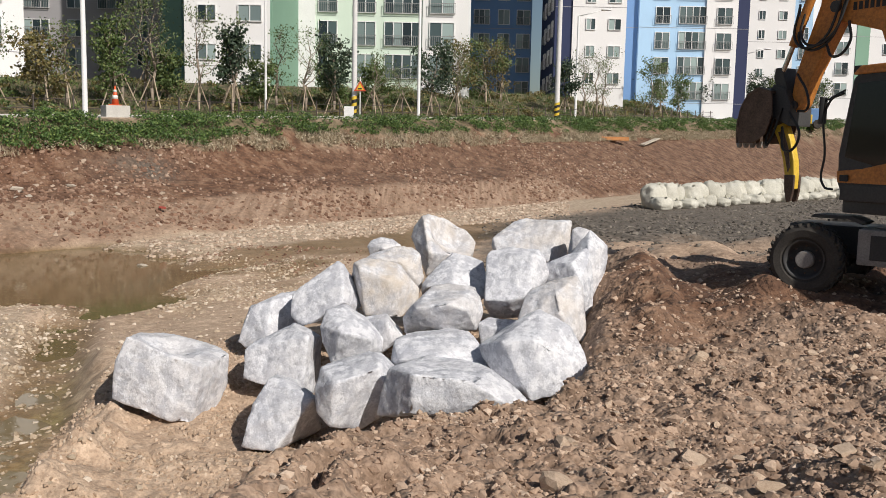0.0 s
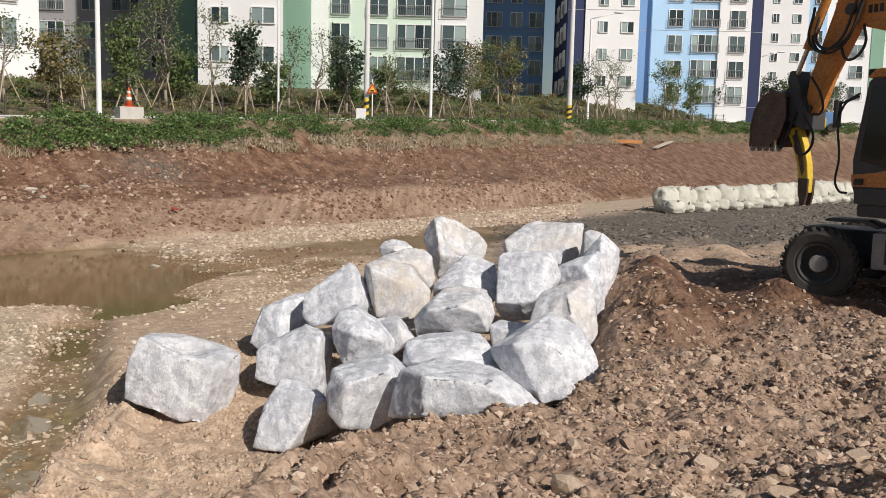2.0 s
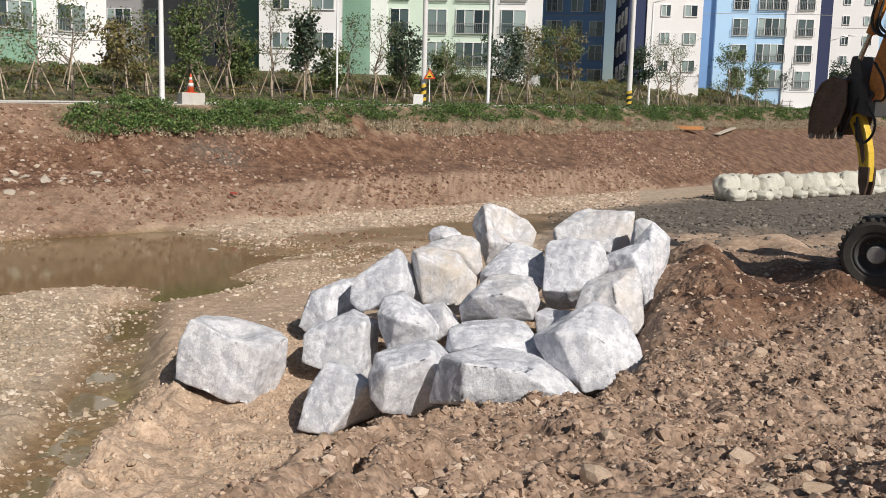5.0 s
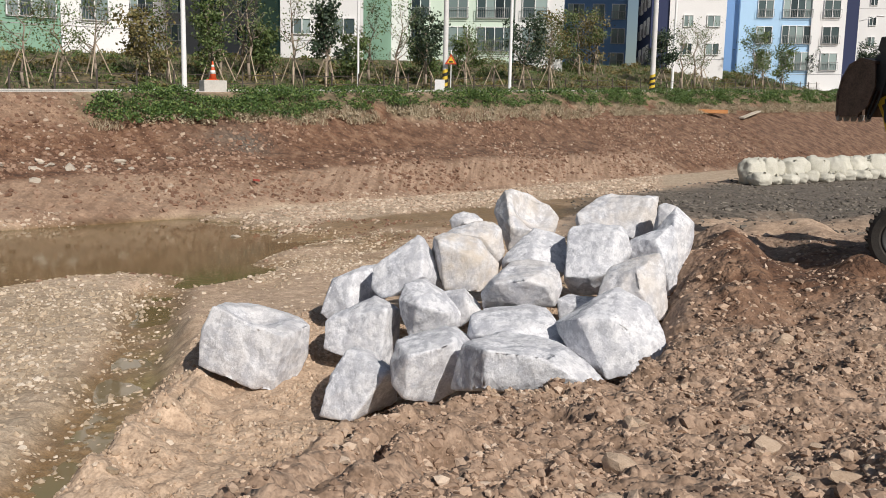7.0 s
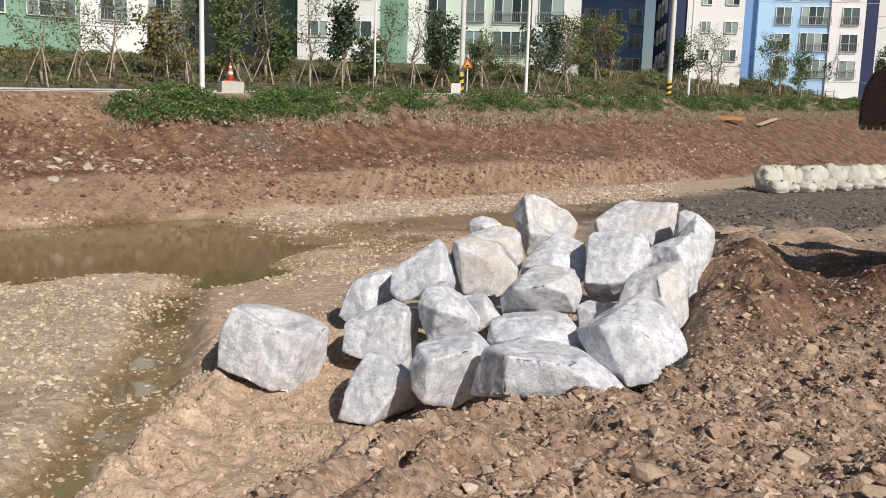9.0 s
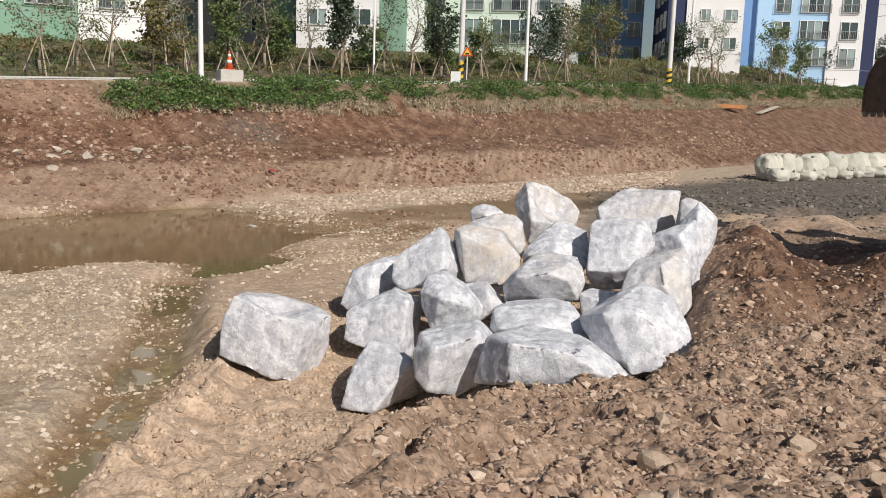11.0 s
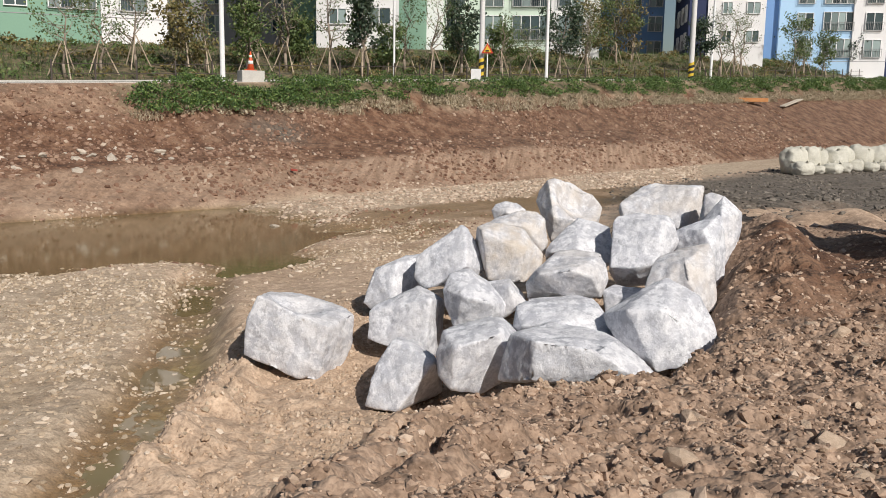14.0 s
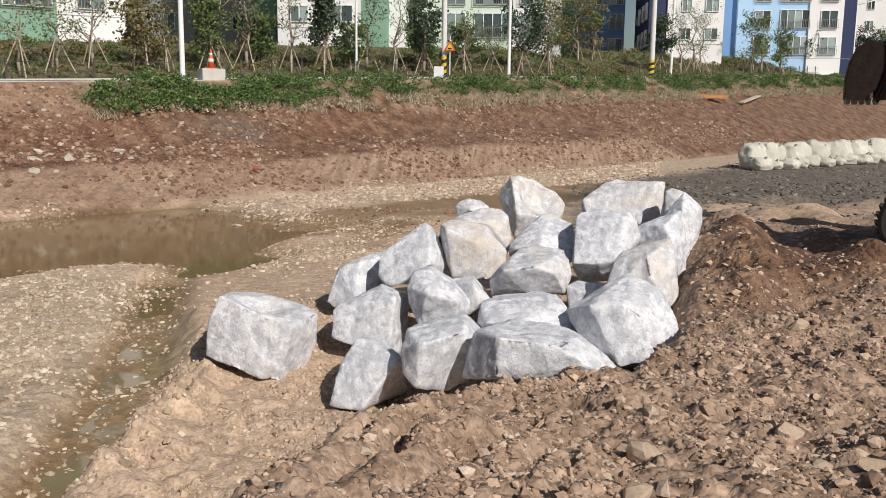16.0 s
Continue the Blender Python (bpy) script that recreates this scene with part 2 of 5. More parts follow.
def land(x, y):
    """The height of the ground at x, y (arrays)."""
    x, y = np.asarray(x, float), np.asarray(y, float)
    a, s = along(x, y), across(x, y)
    low = 0.22 + 0.0 * x
    # pond and the wet channel that drains it
    pond = np.clip(1 - np.hypot((x + 13.5) / 9.4, (y - 22.2) / 7.0), -1, 1)
    low = low - 0.75 * ramped(pond + 0.10 * np.sin(1.1 * x + 0.5 * y) + 0.07 * np.sin(2.3 * x - 1.2 * y), -0.05, 0.5)
    low = low - 0.215 * (1 - ramped(np.abs(x - channel(y)), 0.22, 0.85)) * ramped(y, 1, 5) * (1 - ramped(y, 15.9, 16.7))
    # hump below the lone boulder, and the rise under the heap of boulders
    low = low + 0.40 * np.exp(-(((x + 2.6) / 1.9) ** 2 + ((y - 12.8) / 2.6) ** 2))
    low = low + 0.42 * ramped(x, -4.1, -3.2) * (1 - ramped(x, 0.0, 1.0)) * ramped(y, 2.5, 4.5) * (1 - ramped(y, 7.6, 9.0))
    low = low + 0.75 * np.exp(-(((x - 0.8) / 1.5) ** 2 + ((y - 12.6) / 2.6) ** 2))
    low = low + 0.018 * np.clip(a - 15, 0, 60)
    # the heap
    top = 1.34 + 0.45 * (1 - ramped(y, 3.0, 7.0)) + 0.20 * ramped(x, 1.2, 4.5)
    top = top - 1.1 * ramped(y, 17, 40)
    off = edge_off(x, y)
    wide = 0.75 + 0.75 * (1 - ramped(x, -2.0, -0.6)) + 2.0 * ramped(y, 14, 24)
    heap = ramped(off, -1, 1)
    heap = np.where(off > 0, 1.0, 1 - ramped(-off / wide, 0, 1))
    z = low + (np.maximum(top, low) - low) * heap
    z = z - 0.22 * np.exp(-(((x - 1.12) / 0.30) ** 2 + ((y - 7.75) / 0.28) ** 2))
    # the far bank: foot, first slope, berm, second slope, verge, street
    da = a - 19
    foot, s1 = 0.10 + 0.015 * da, 1.45 + 0.018 * da
    s2, s3, s4 = 2.0 + 0.022 * da, 3.3 + 0.029 * da, 4.43 + 0.034 * da
    lawn = s4 + 2.4 + 0.006 * np.clip(da, 0, 100)
    bank = np.interp(s, [27.0, 29.8, 32.2, 34.0, 35.4, 42.0, 46.0, 52.0, 90.0], [0, 1, 2, 3, 4, 4, 4.4, 5, 5])
    lev = [foot, s1, s2, s3, s4, lawn]
    zb = np.zeros_like(x)
    for i in range(5):
        zb = np.where((bank >= i) & (bank <= i + 1), lev[i] + (lev[i + 1] - lev[i]) * (bank - i), zb)
    straight = foot + (s3 - foot) * np.clip((s - 27.0) / 7.0, 0, 1)
    k = ramped(a, 42, 47)
    zb = np.where(s < 34.0, zb + (straight - zb) * k, zb)
    far = ramped(s, 26.0, 27.6)
    return z + (zb - z) * far


def land_at(x, y):
    return float(land(np.array([x]), np.array([y]))[0])


def spread(lo, hi, fine_lo, fine_hi, step, mid_lo, mid_hi):
    """Grid lines: even steps near the camera, slowly wider over the river, ever wider beyond."""
    out = list(np.arange(fine_lo, fine_hi + 1e-6, step))
    v, d = fine_hi, step
    while v < hi:
        d *= 1.0125 if v < mid_hi else 1.12
        v += d
        out.append(v)
    v, d = fine_lo, step
    while v > lo:
        d *= 1.0125 if v > mid_lo else 1.12
        v -= d
        out.append(v)
    return np.array(sorted(out))


gx = spread(-900, 900, -5.4, 4.4, 0.033, -36, 40)
gy = spread(-300, 1500, 2.9, 8.6, 0.031, -2.0, 75)
GX, GY = np.meshgrid(gx, gy)
GZ = land(GX, GY)


def lumps(x, y, scale, seed):
    """Smooth value noise on a lattice."""
    rng = np.random.default_rng(seed)
    tab = rng.random((256, 256))
    u, v = x / scale, y / scale
    i, j = np.floor(u).astype(int), np.floor(v).astype(int)
    fu, fv = u - i, v - j
    fu, fv = fu * fu * (3 - 2 * fu), fv * fv * (3 - 2 * fv)
    i0, j0, i1, j1 = i % 256, j % 256, (i + 1) % 256, (j + 1) % 256
    return (tab[i0, j0] * (1 - fu) + tab[i1, j0] * fu) * (1 - fv) + (tab[i0, j1] * (1 - fu) + tab[i1, j1] * fu) * fv - 0.5


def cells(x, y, size, seed):
    """Packed round crumbs: 1 at the middle of each, 0 at its rim; each has a height of its own."""
    rng = np.random.default_rng(seed)
    jx, jy, tall = rng.random((3, 128, 128))
    u, v = x / size, y / size
    i, j = np.floor(u).astype(int), np.floor(v).astype(int)
    best, high = np.full(np.shape(u), 9.0), np.zeros(np.shape(u))
    for di in (-1, 0, 1):
        for dj in (-1, 0, 1):
            a, b = (i + di) % 128, (j + dj) % 128
            d = np.hypot(i + di + jx[a, b] - u, j + dj + jy[a, b] - v)
            high = np.where(d < best, tall[a, b], high)
            best = np.minimum(best, d)
    return np.sqrt(np.clip(1 - (best / 0.75) ** 2, 0, 1)) * (0.15 + high ** 2)


def coarse_by(x, y, wave):
    """1 where the grid is fine enough to carry bumps of that length, 0 where it is not."""
    h = 0.033 + 0.0125 * np.maximum(0, np.maximum(np.maximum(-5.4 - x, x - 4.4), np.maximum(2.9 - y, y - 8.6)))
    return np.clip((wave / h - 2.2) / 1.6, 0, 1)


def relief(x, y):
    """Lumps and clods laid over the plain form of the land."""
    s = across(x, y)
    off = edge_off(x, y)
    heap = ramped(off, -1.2, 0.1) * (1 - ramped(y, 20, 30))

    def bump(wave, seed, sharp=False):
        n = lumps(x, y, wave, seed)
        return (np.abs(n) if sharp else n) * coarse_by(x, y, wave)

    r = 0.10 * bump(1.3, 1) + (0.05 + 0.02 * heap) * bump(0.55, 2)
    broken = bump(0.33, 3, True) + 0.6 * bump(0.17, 4, True)
    r = r + (0.14 * broken - 0.05 + 0.06 * bump(0.11, 7, True) + 0.04 * bump(0.09, 10)) * (0.25 + 0.75 * heap)
    r = r + 0.24 * heap * lumps(x, y, 0.8, 8) * ramped(x, 0.5, 2.5) * (1 + 0.9 * ramped(y, 9, 11))
    near = 0.45 + 0.55 * np.maximum(heap, ramped(x - channel(y), 0.5, 1.0) * (1 - ramped(y, 14, 18)))
    r = r + near * (0.055 * cells(x, y, 0.15, 51) * coarse_by(x, y, 0.15) + 0.048 * cells(x, y, 0.08, 52) * coarse_by(x, y, 0.085) - 0.04)
    r = r + 0.05 * (0.3 + 0.7 * heap) * cells(x, y, 0.34, 54) * coarse_by(x, y, 0.34)
    # crumbling brink over the wet channel
    brink = np.exp(-((x - channel(y) - 0.95) / 0.35) ** 2) * ramped(y, 5, 7) * (1 - ramped(y, 12.5, 14))
    r = r + brink * (0.10 + 0.35 * bump(0.45, 61, True) + 0.2 * bump(0.2, 62))
    # ridges left by a crawler's track
    r = r + 0.035 * np.sin((0.55 * x + 0.83 * y) * 28.0) * np.exp(-(((x + 3.1) / 0.8) ** 2 + ((y - 13.6) / 1.1) ** 2) * 1.2)
    # furrows where earth slid down the near shoulder
    fur = np.abs(np.sin((0.9 * x - 0.45 * y) * 9.0 + 3.0 * lumps(x, y, 0.5, 57)))
    r = r + (0.24 * fur - 0.17) * np.clip(0.8 + 1.2 * lumps(x, y, 0.6, 58), 0, 1.3) * np.exp(-(((x + 0.6) / 0.8) ** 2 + ((y - 5.1) / 1.3) ** 2))
    # lip of tipped earth beside the heap of boulders
    r = r + 0.28 * np.exp(-((off - 0.5) / 0.45) ** 2) * ramped(y, 9, 11) * (1 - ramped(y, 15.5, 18))
    bank = ramped(s, 26.8, 28) * (1 - ramped(s, 34, 35))
    r = r + bank * (0.28 * bump(2.5, 5) + 0.30 * bump(1.1, 6, True) + 0.3 * bump(0.5, 9, True) - 0.10)
    street = ramped(s, 35.2, 35.6) * (1 - ramped(s, 41.5, 42.5))
    return r * (1 - street)


GZ = GZ + relief(GX, GY)
ny, nx = GX.shape
idx = np.arange(nx * ny).reshape(ny, nx)
quads = np.stack([idx[:-1, :-1], idx[:-1, 1:], idx[1:, 1:], idx[1:, :-1]], -1).reshape(-1, 4)
gm = bpy.data.meshes.new("ground")
gm.from_pydata(np.stack([GX, GY, GZ], -1).reshape(-1, 3).tolist(), [], quads.tolist())
gm.materials.append(M_GROUND)
gm.polygons.foreach_set("use_smooth", [True] * len(gm.polygons))
S, A, OFF = across(GX, GY), along(GX, GY), edge_off(GX, GY)
wob = lumps(GX, GY, 2.0, 11) + 0.6 * lumps(GX, GY, 0.7, 12)
heap = ramped(OFF + 0.5 * wob, -1.4, 0.3) * (0.15 + 0.85 * ramped(GX + 0.6 * wob, -1.8, -0.7)) * (1 - 0.7 * ramped(GY + wob, 16.5, 18.5))
# redder, darker earth over the heap's crest, about y 9 to 15
crest_red = 0.95 * ramped(OFF, -0.3, 0.5) * ramped(GY + 1.2 * wob, 9.0, 11.0) * (1 - ramped(GY + 0.8 * wob, 14.2, 15.6)) * ramped(GX, 1.0, 2.2)
red = np.maximum((0.66 + 0.35 * wob) * ramped(S + 0.5 * wob, 26.9, 27.6) + (0.34 - 0.35 * wob) * ramped(S + 0.2 * wob, 29.6, 30.1), ramped(A + 1.5 * wob, 43.5, 46.5) * ramped(S + wob, 26.6, 27.8)) * (1 - ramped(S + 1.5 * wob, 34.0, 35.0) * (0.3 + 0.7 * ramped(A, 13.5, 15.0)))
grass = ramped(A + wob, 13.5, 15.0) * ramped(S + 1.2 * wob, 34.0, 35.0) * (1 - ramped(S, 35.2, 35.6)) + ramped(S, 42.0, 42.6)
red = np.maximum(red, crest_red)
gravel = ramped(S + 1.2 * wob, 22, 22.7) * (1 - ramped(S + 0.6 * wob, 26.8, 27.3)) * (1 - 0.6 * heap)
gravel = np.maximum(gravel, 0.3 * ramped(S, 27.0, 27.8) * (1 - ramped(S, 29.4, 30.0)) * (1 - ramped(A + 2 * wob, 17, 24)))
gravel = np.maximum(gravel, ramped(channel(GY) - 0.3 - GX + 0.5 * wob, 0, 0.5) * (1 - ramped(GY, 15, 18)))
wet = np.clip(1.1 - GZ / 0.17 + 0.6 * wob, 0, 1) * (1 - ramped(S, 28, 29))
mud = ramped(S + 1.5 * wob, 17.6, 18.6) * (1 - ramped(S + 1.2 * wob, 22.0, 22.7)) * (1 - ramped(GX, 1.0, 4.0)) * np.clip(0.95 + 1.2 * wob, 0, 1)
wet = np.maximum(wet, mud)
dark = ramped(GX - 0.12 * GY + 1.8 * wob, -3.6, -1.2) * (1 - ramped(S + wob, 20.5, 22.5)) * ramped(GY + 2 * wob, 20, 23)
tip = np.exp(-(((A - 19.5) / 2.0) ** 2 + ((S - 33.0) / 1.1) ** 2)) * (0.7 + 1.2 * wob)
cut = ramped(S + 0.25 * wob, 27.2, 27.7) * (1 - ramped(S + 0.15 * wob, 29.5, 29.9)) * (1 - ramped(A + 0.8 * wob, 43.5, 45.0)) * (0.35 + 0.6 * ramped(A + 2 * wob, 17, 25))
slime = np.exp(-((GX - channel(GY) - 0.32) / 0.35) ** 2) * ramped(GY, 6.5, 8.0) * (1 - ramped(GY, 12.5, 14.0)) * np.clip(0.5 + 1.6 * wob, 0, 0.85)
dark = np.maximum(dark, 0.8 * tip)
dark = np.maximum(dark, 0.15 * ramped(A, 24, 34) * ramped(S, 27.5, 29.0) * (1 - ramped(S, 33.5, 34.5)))
for name, arr in (("heap", heap), ("red", red), ("grass", grass), ("gravel", gravel), ("wet", wet), ("dark", dark), ("cut", cut), ("slime", slime)):
    gm.attributes.new(name, "FLOAT", "POINT").data.foreach_set("value", np.clip(arr, 0, 1).ravel().astype(np.float32))
ground = tagged(new("ground", gm), "churned brown earth, gravel and red clay of a river bed under construction", "ground", kind="structure")

# ---- pond ----
bm = bmesh.new()
bmesh.ops.create_grid(bm, x_segments=30, y_segments=30, size=1.0, matrix=Matrix.Translation((-12.0, 15.0, 0.0)) @ Matrix.Diagonal((12.0, 14.0, 1, 1)))
water = tagged(part("water", bm, M_WATER), "shallow muddy brown water standing in a pool", "water", kind="structure")

# ---- boulders ----
def boulder(at, corners, seed, deep, stain, dents=()):
    """A quarried block: the hull of its corners (right, away, up) and of a smaller back, with chipped edges, worn faces and hollows."""
    rng = random.Random(seed * 13 + 1)
    bm = bmesh.new()
    mx, mz = sum(c[0] for c in corners) / len(corners), sum(c[2] for c in corners) / len(corners)
    far = max(c[1] for c in corners)
    for c in corners:
        bm.verts.new(c)
        j = rng.uniform(-0.03, 0.03)
        bm.verts.new((mx + (c[0] - mx) * 0.80 + j, max(c[1], far - 0.3) + deep * rng.uniform(0.75, 1.0), mz - 0.06 + (c[2] - mz) * 0.80 + j))
    r = bmesh.ops.convex_hull(bm, input=bm.verts)
    bmesh.ops.delete(bm, geom=list({v for v in r["geom_interior"] + r["geom_unused"] if isinstance(v, bmesh.types.BMVert)}), context="VERTS")
    bmesh.ops.dissolve_limit(bm, angle_limit=radians(7), verts=bm.verts, edges=bm.edges)
    bmesh.ops.bevel(bm, geom=list(bm.edges), offset=0.008, segments=1, affect="EDGES", profile=0.5)
    bmesh.ops.triangulate(bm, faces=bm.faces)
    for _ in range(6):
        long = [e for e in bm.edges if e.calc_length() > 0.055]
        if not long:
            break
        bmesh.ops.subdivide_edges(bm, edges=long, cuts=1)
        bmesh.ops.triangulate(bm, faces=[f for f in bm.faces if len(f.verts) > 3])
    bm.normal_update()
    bed = Vector((rng.uniform(-1, 1), rng.uniform(-0.4, 0.4), rng.uniform(0.4, 1))).normalized()
    moves = []
    for v in bm.verts:
        p = v.co + Vector((seed * 7.3, seed * 3.1, 0))
        chip = max(0.0, noise.noise(p * 3.0) - 0.22)
        n = noise.noise(p * 1.5) * 0.010 + noise.noise(p * 5.0) * 0.005 - chip * 0.05
        n += 0.018 * (noise.voronoi(p * 2.3)[0][0] - 0.35) + 0.012 * (noise.voronoi(p * 6.0)[0][0] - 0.35)
        q = p - bed * (p.dot(bed) * 0.8)
        n += (abs(noise.noise(q * 13.0)) - 0.2) * 0.012 + (abs(noise.noise(p * 20.0)) - 0.2) * 0.008
        push = Vector((0, 0, 0))
        for c, rad, k in dents:
            d = (v.co - Vector(c)).length / rad
            if d < 1:
                push -= v.normal * k * (1 - d * d) ** 1.5
        moves.append(v.normal * n + push)
    for v, m in zip(list(bm.verts), moves):
        v.co += m
    ob = part("boulder", bm, M_STONE, smooth=True)
    ob.location = at
    ob.rotation_euler[2] = -math.atan2(at[0], at[1])
    ob.color = (stain, stain, stain, 1)
    label = "large lone block of grey-white granite beside the heap" if seed == 1 else "earth-stained pale granite boulder in the heap of quarried stones" if stain > 0.5 else "rough grey-white granite boulder in the heap of quarried stones"
    return tagged(ob, label, "boulder", "heap of boulders")


boulder((-3.12, 10.14, 0.79), [(-0.53, 0.01, 0.45), (-0.21, 0.59, 0.34), (0.14, 0.67, 0.27), (0.62, 0.15, 0.16), (0.61, 0.13, -0.20), (0.48, 0.04, -0.45), (0.15, -0.40, -0.50), (-0.09, -0.41, -0.45), (-0.71, -0.03, -0.26), (-0.66, -0.03, 0.18), (0.29, -0.46, 0.17), (-0.11, -0.26, 0.28)], 1, 0.70, 0.25, dents=[((-0.05, 0.19, 0.30), 0.42, 0.15)])
boulder((-2.45, 12.15, 1.01), [(-0.36, -0.01, -0.16), (-0.24, 0.05, 0.20), (-0.15, 0.05, 0.24), (0.07, -0.05, 0.29), (0.21, 0.25, 0.37), (0.53, 0.34, 0.38), (0.53, 0.04, -0.19), (-0.00, -0.30, -0.13), (0.05, -0.15, -0.39), (-0.39, -0.06, -0.26), (-0.26, -0.16, -0.34)], 2, 0.80, 0.10)
boulder((-1.88, 10.65, 0.86), [(-0.53, 0.02, 0.12), (-0.43, 0.07, 0.19), (0.07, 0.18, 0.37), (0.27, 0.18, 0.32), (0.23, -0.27, 0.34), (0.16, -0.32, -0.28), (0.30, -0.12, -0.40), (-0.54, -0.08, -0.20), (-0.34, -0.22, -0.25), (0.42, 0.38, 0.20), (0.40, 0.18, -0.41)], 3, 0.80, 0.15)
boulder((-1.51, 11.79, 1.44), [(-0.52, 0.10, 0.03), (0.10, 0.27, 0.47), (0.18, 0.22, 0.42), (0.28, 0.22, 0.26), (0.43, 0.16, -0.14), (0.34, 0.06, -0.20), (0.15, -0.28, -0.01), (0.16, -0.18, 0.19), (0.07, -0.28, -0.07), (-0.27, -0.19, -0.32), (-0.40, -0.09, -0.37), (-0.53, 0.00, -0.25)], 4, 0.90, 0.10)
boulder((-0.85, 12.00, 1.58), [(-0.36, 0.02, 0.31), (-0.23, 0.17, 0.35), (-0.03, 0.17, 0.35), (0.27, 0.17, 0.28), (0.54, 0.12, -0.06), (0.52, 0.07, -0.21), (0.29, -0.13, -0.41), (0.05, -0.22, -0.39), (-0.20, -0.23, -0.37), (-0.29, -0.18, 0.28), (-0.40, 0.22, 0.09), (-0.27, 0.12, -0.34), (0.12, -0.29, 0.12)], 5, 0.80, 0.90)
boulder((-0.67, 13.24, 1.68), [(-0.57, -0.02, 0.10), (-0.35, 0.09, 0.20), (-0.02, 0.20, 0.29), (0.19, 0.20, 0.28), (0.32, 0.10, 0.19), (0.39, -0.00, -0.12), (0.31, -0.10, -0.25), (0.03, -0.25, 0.11), (-0.31, -0.21, 0.14), (-0.30, -0.01, -0.48), (0.30, -0.00, -0.46)], 6, 0.80, 0.70)
boulder((-0.97, 14.42, 1.82), [(-0.28, 0.00, 0.04), (-0.22, 0.05, 0.12), (-0.05, 0.11, 0.17), (0.14, 0.11, 0.14), (0.28, 0.06, 0.06), (0.31, 0.01, -0.21), (-0.03, -0.24, 0.03), (-0.23, -0.10, -0.10), (0.07, 0.01, -0.26)], 7, 0.50, 0.30)
boulder((-0.03, 14.74, 1.85), [(-0.50, 0.11, 0.13), (-0.46, 0.21, 0.29), (-0.33, 0.11, 0.48), (-0.21, 0.12, 0.51), (0.12, 0.37, 0.39), (0.42, 0.32, 0.24), (0.58, 0.16, 0.05), (0.55, 0.01, -0.06), (0.48, -0.14, -0.14), (0.17, -0.38, -0.11), (-0.20, -0.48, -0.06), (-0.30, -0.13, 0.39), (-0.31, 0.02, -0.35), (-0.24, -0.33, -0.46), (0.40, 0.02, -0.61), (-0.17, 0.02, -0.68)], 8, 0.80, 0.65, dents=[((0.15, -0.04, 0.14), 0.45, 0.20)])
boulder((0.15, 12.70, 1.56), [(-0.45, -0.09, -0.05), (-0.35, 0.02, 0.08), (-0.01, 0.37, 0.37), (0.25, 0.37, 0.33), (0.45, 0.27, 0.27), (0.50, 0.12, 0.04), (0.45, -0.18, -0.20), (-0.01, -0.40, 0.03), (-0.35, -0.33, -0.04), (-0.43, -0.19, -0.14), (0.32, 0.02, -0.37), (-0.37, 0.02, -0.32)], 9, 0.80, 0.10)
boulder((0.05, 11.03, 1.47), [(-0.54, -0.08, -0.13), (-0.42, -0.12, 0.05), (-0.19, 0.39, 0.21), (0.07, 0.49, 0.24), (0.39, 0.38, 0.22), (0.44, 0.18, 0.13), (0.48, 0.08, -0.05), (0.39, -0.07, -0.25), (-0.03, -0.11, -0.31), (-0.51, -0.03, -0.32), (-0.37, -0.37, 0.06), (0.05, -0.41, 0.12), (0.25, -0.33, 0.04)], 10, 0.80, 0.35)
boulder((1.03, 12.20, 1.65), [(-0.42, 0.11, 0.32), (-0.37, 0.22, 0.40), (-0.10, 0.27, 0.45), (0.30, 0.27, 0.43), (0.38, 0.22, 0.36), (0.46, 0.17, 0.11), (0.35, 0.02, -0.03), (0.20, 0.02, -0.49), (0.04, -0.08, -0.50), (-0.32, -0.08, -0.51), (-0.43, -0.09, -0.32), (-0.41, -0.29, -0.22), (-0.11, -0.38, -0.21), (0.21, -0.33, -0.14), (0.22, -0.08, 0.38)], 11, 0.90, 0.08)
boulder((1.57, 15.16, 1.89), [(-0.73, -0.09, -0.06), (-0.71, -0.09, 0.06), (-0.36, 0.27, 0.33), (-0.14, 0.33, 0.39), (0.20, 0.33, 0.34), (0.64, 0.22, 0.38), (0.62, 0.07, 0.09), (0.56, -0.08, -0.25), (0.23, -0.47, -0.25), (-0.60, -0.29, -0.17), (0.48, -0.03, 0.36), (-0.57, -0.09, -0.54), (0.38, -0.07, -0.68)], 12, 0.90, 0.55, dents=[((-0.13, -0.22, 0.18), 0.30, 0.03)])
boulder((2.20, 14.36, 1.95), [(-0.16, -0.05, -0.20), (-0.08, 0.05, 0.25), (0.03, 0.15, 0.29), (0.19, 0.05, 0.25), (0.08, -0.10, 0.11), (-0.09, -0.15, -0.17), (0.04, 0.05, -0.53)], 13, 0.40, 0.30)
boulder((2.30, 13.46, 1.58), [(-0.05, 0.22, 0.69), (0.22, 0.22, 0.45), (0.23, 0.17, 0.26), (0.16, 0.12, -0.31), (0.07, 0.02, -0.61), (-0.07, -0.08, -0.64), (-0.14, -0.18, -0.25), (-0.36, 0.01, 0.28), (-0.07, -0.23, 0.40), (0.00, -0.28, -0.27)], 14, 0.60, 0.15)
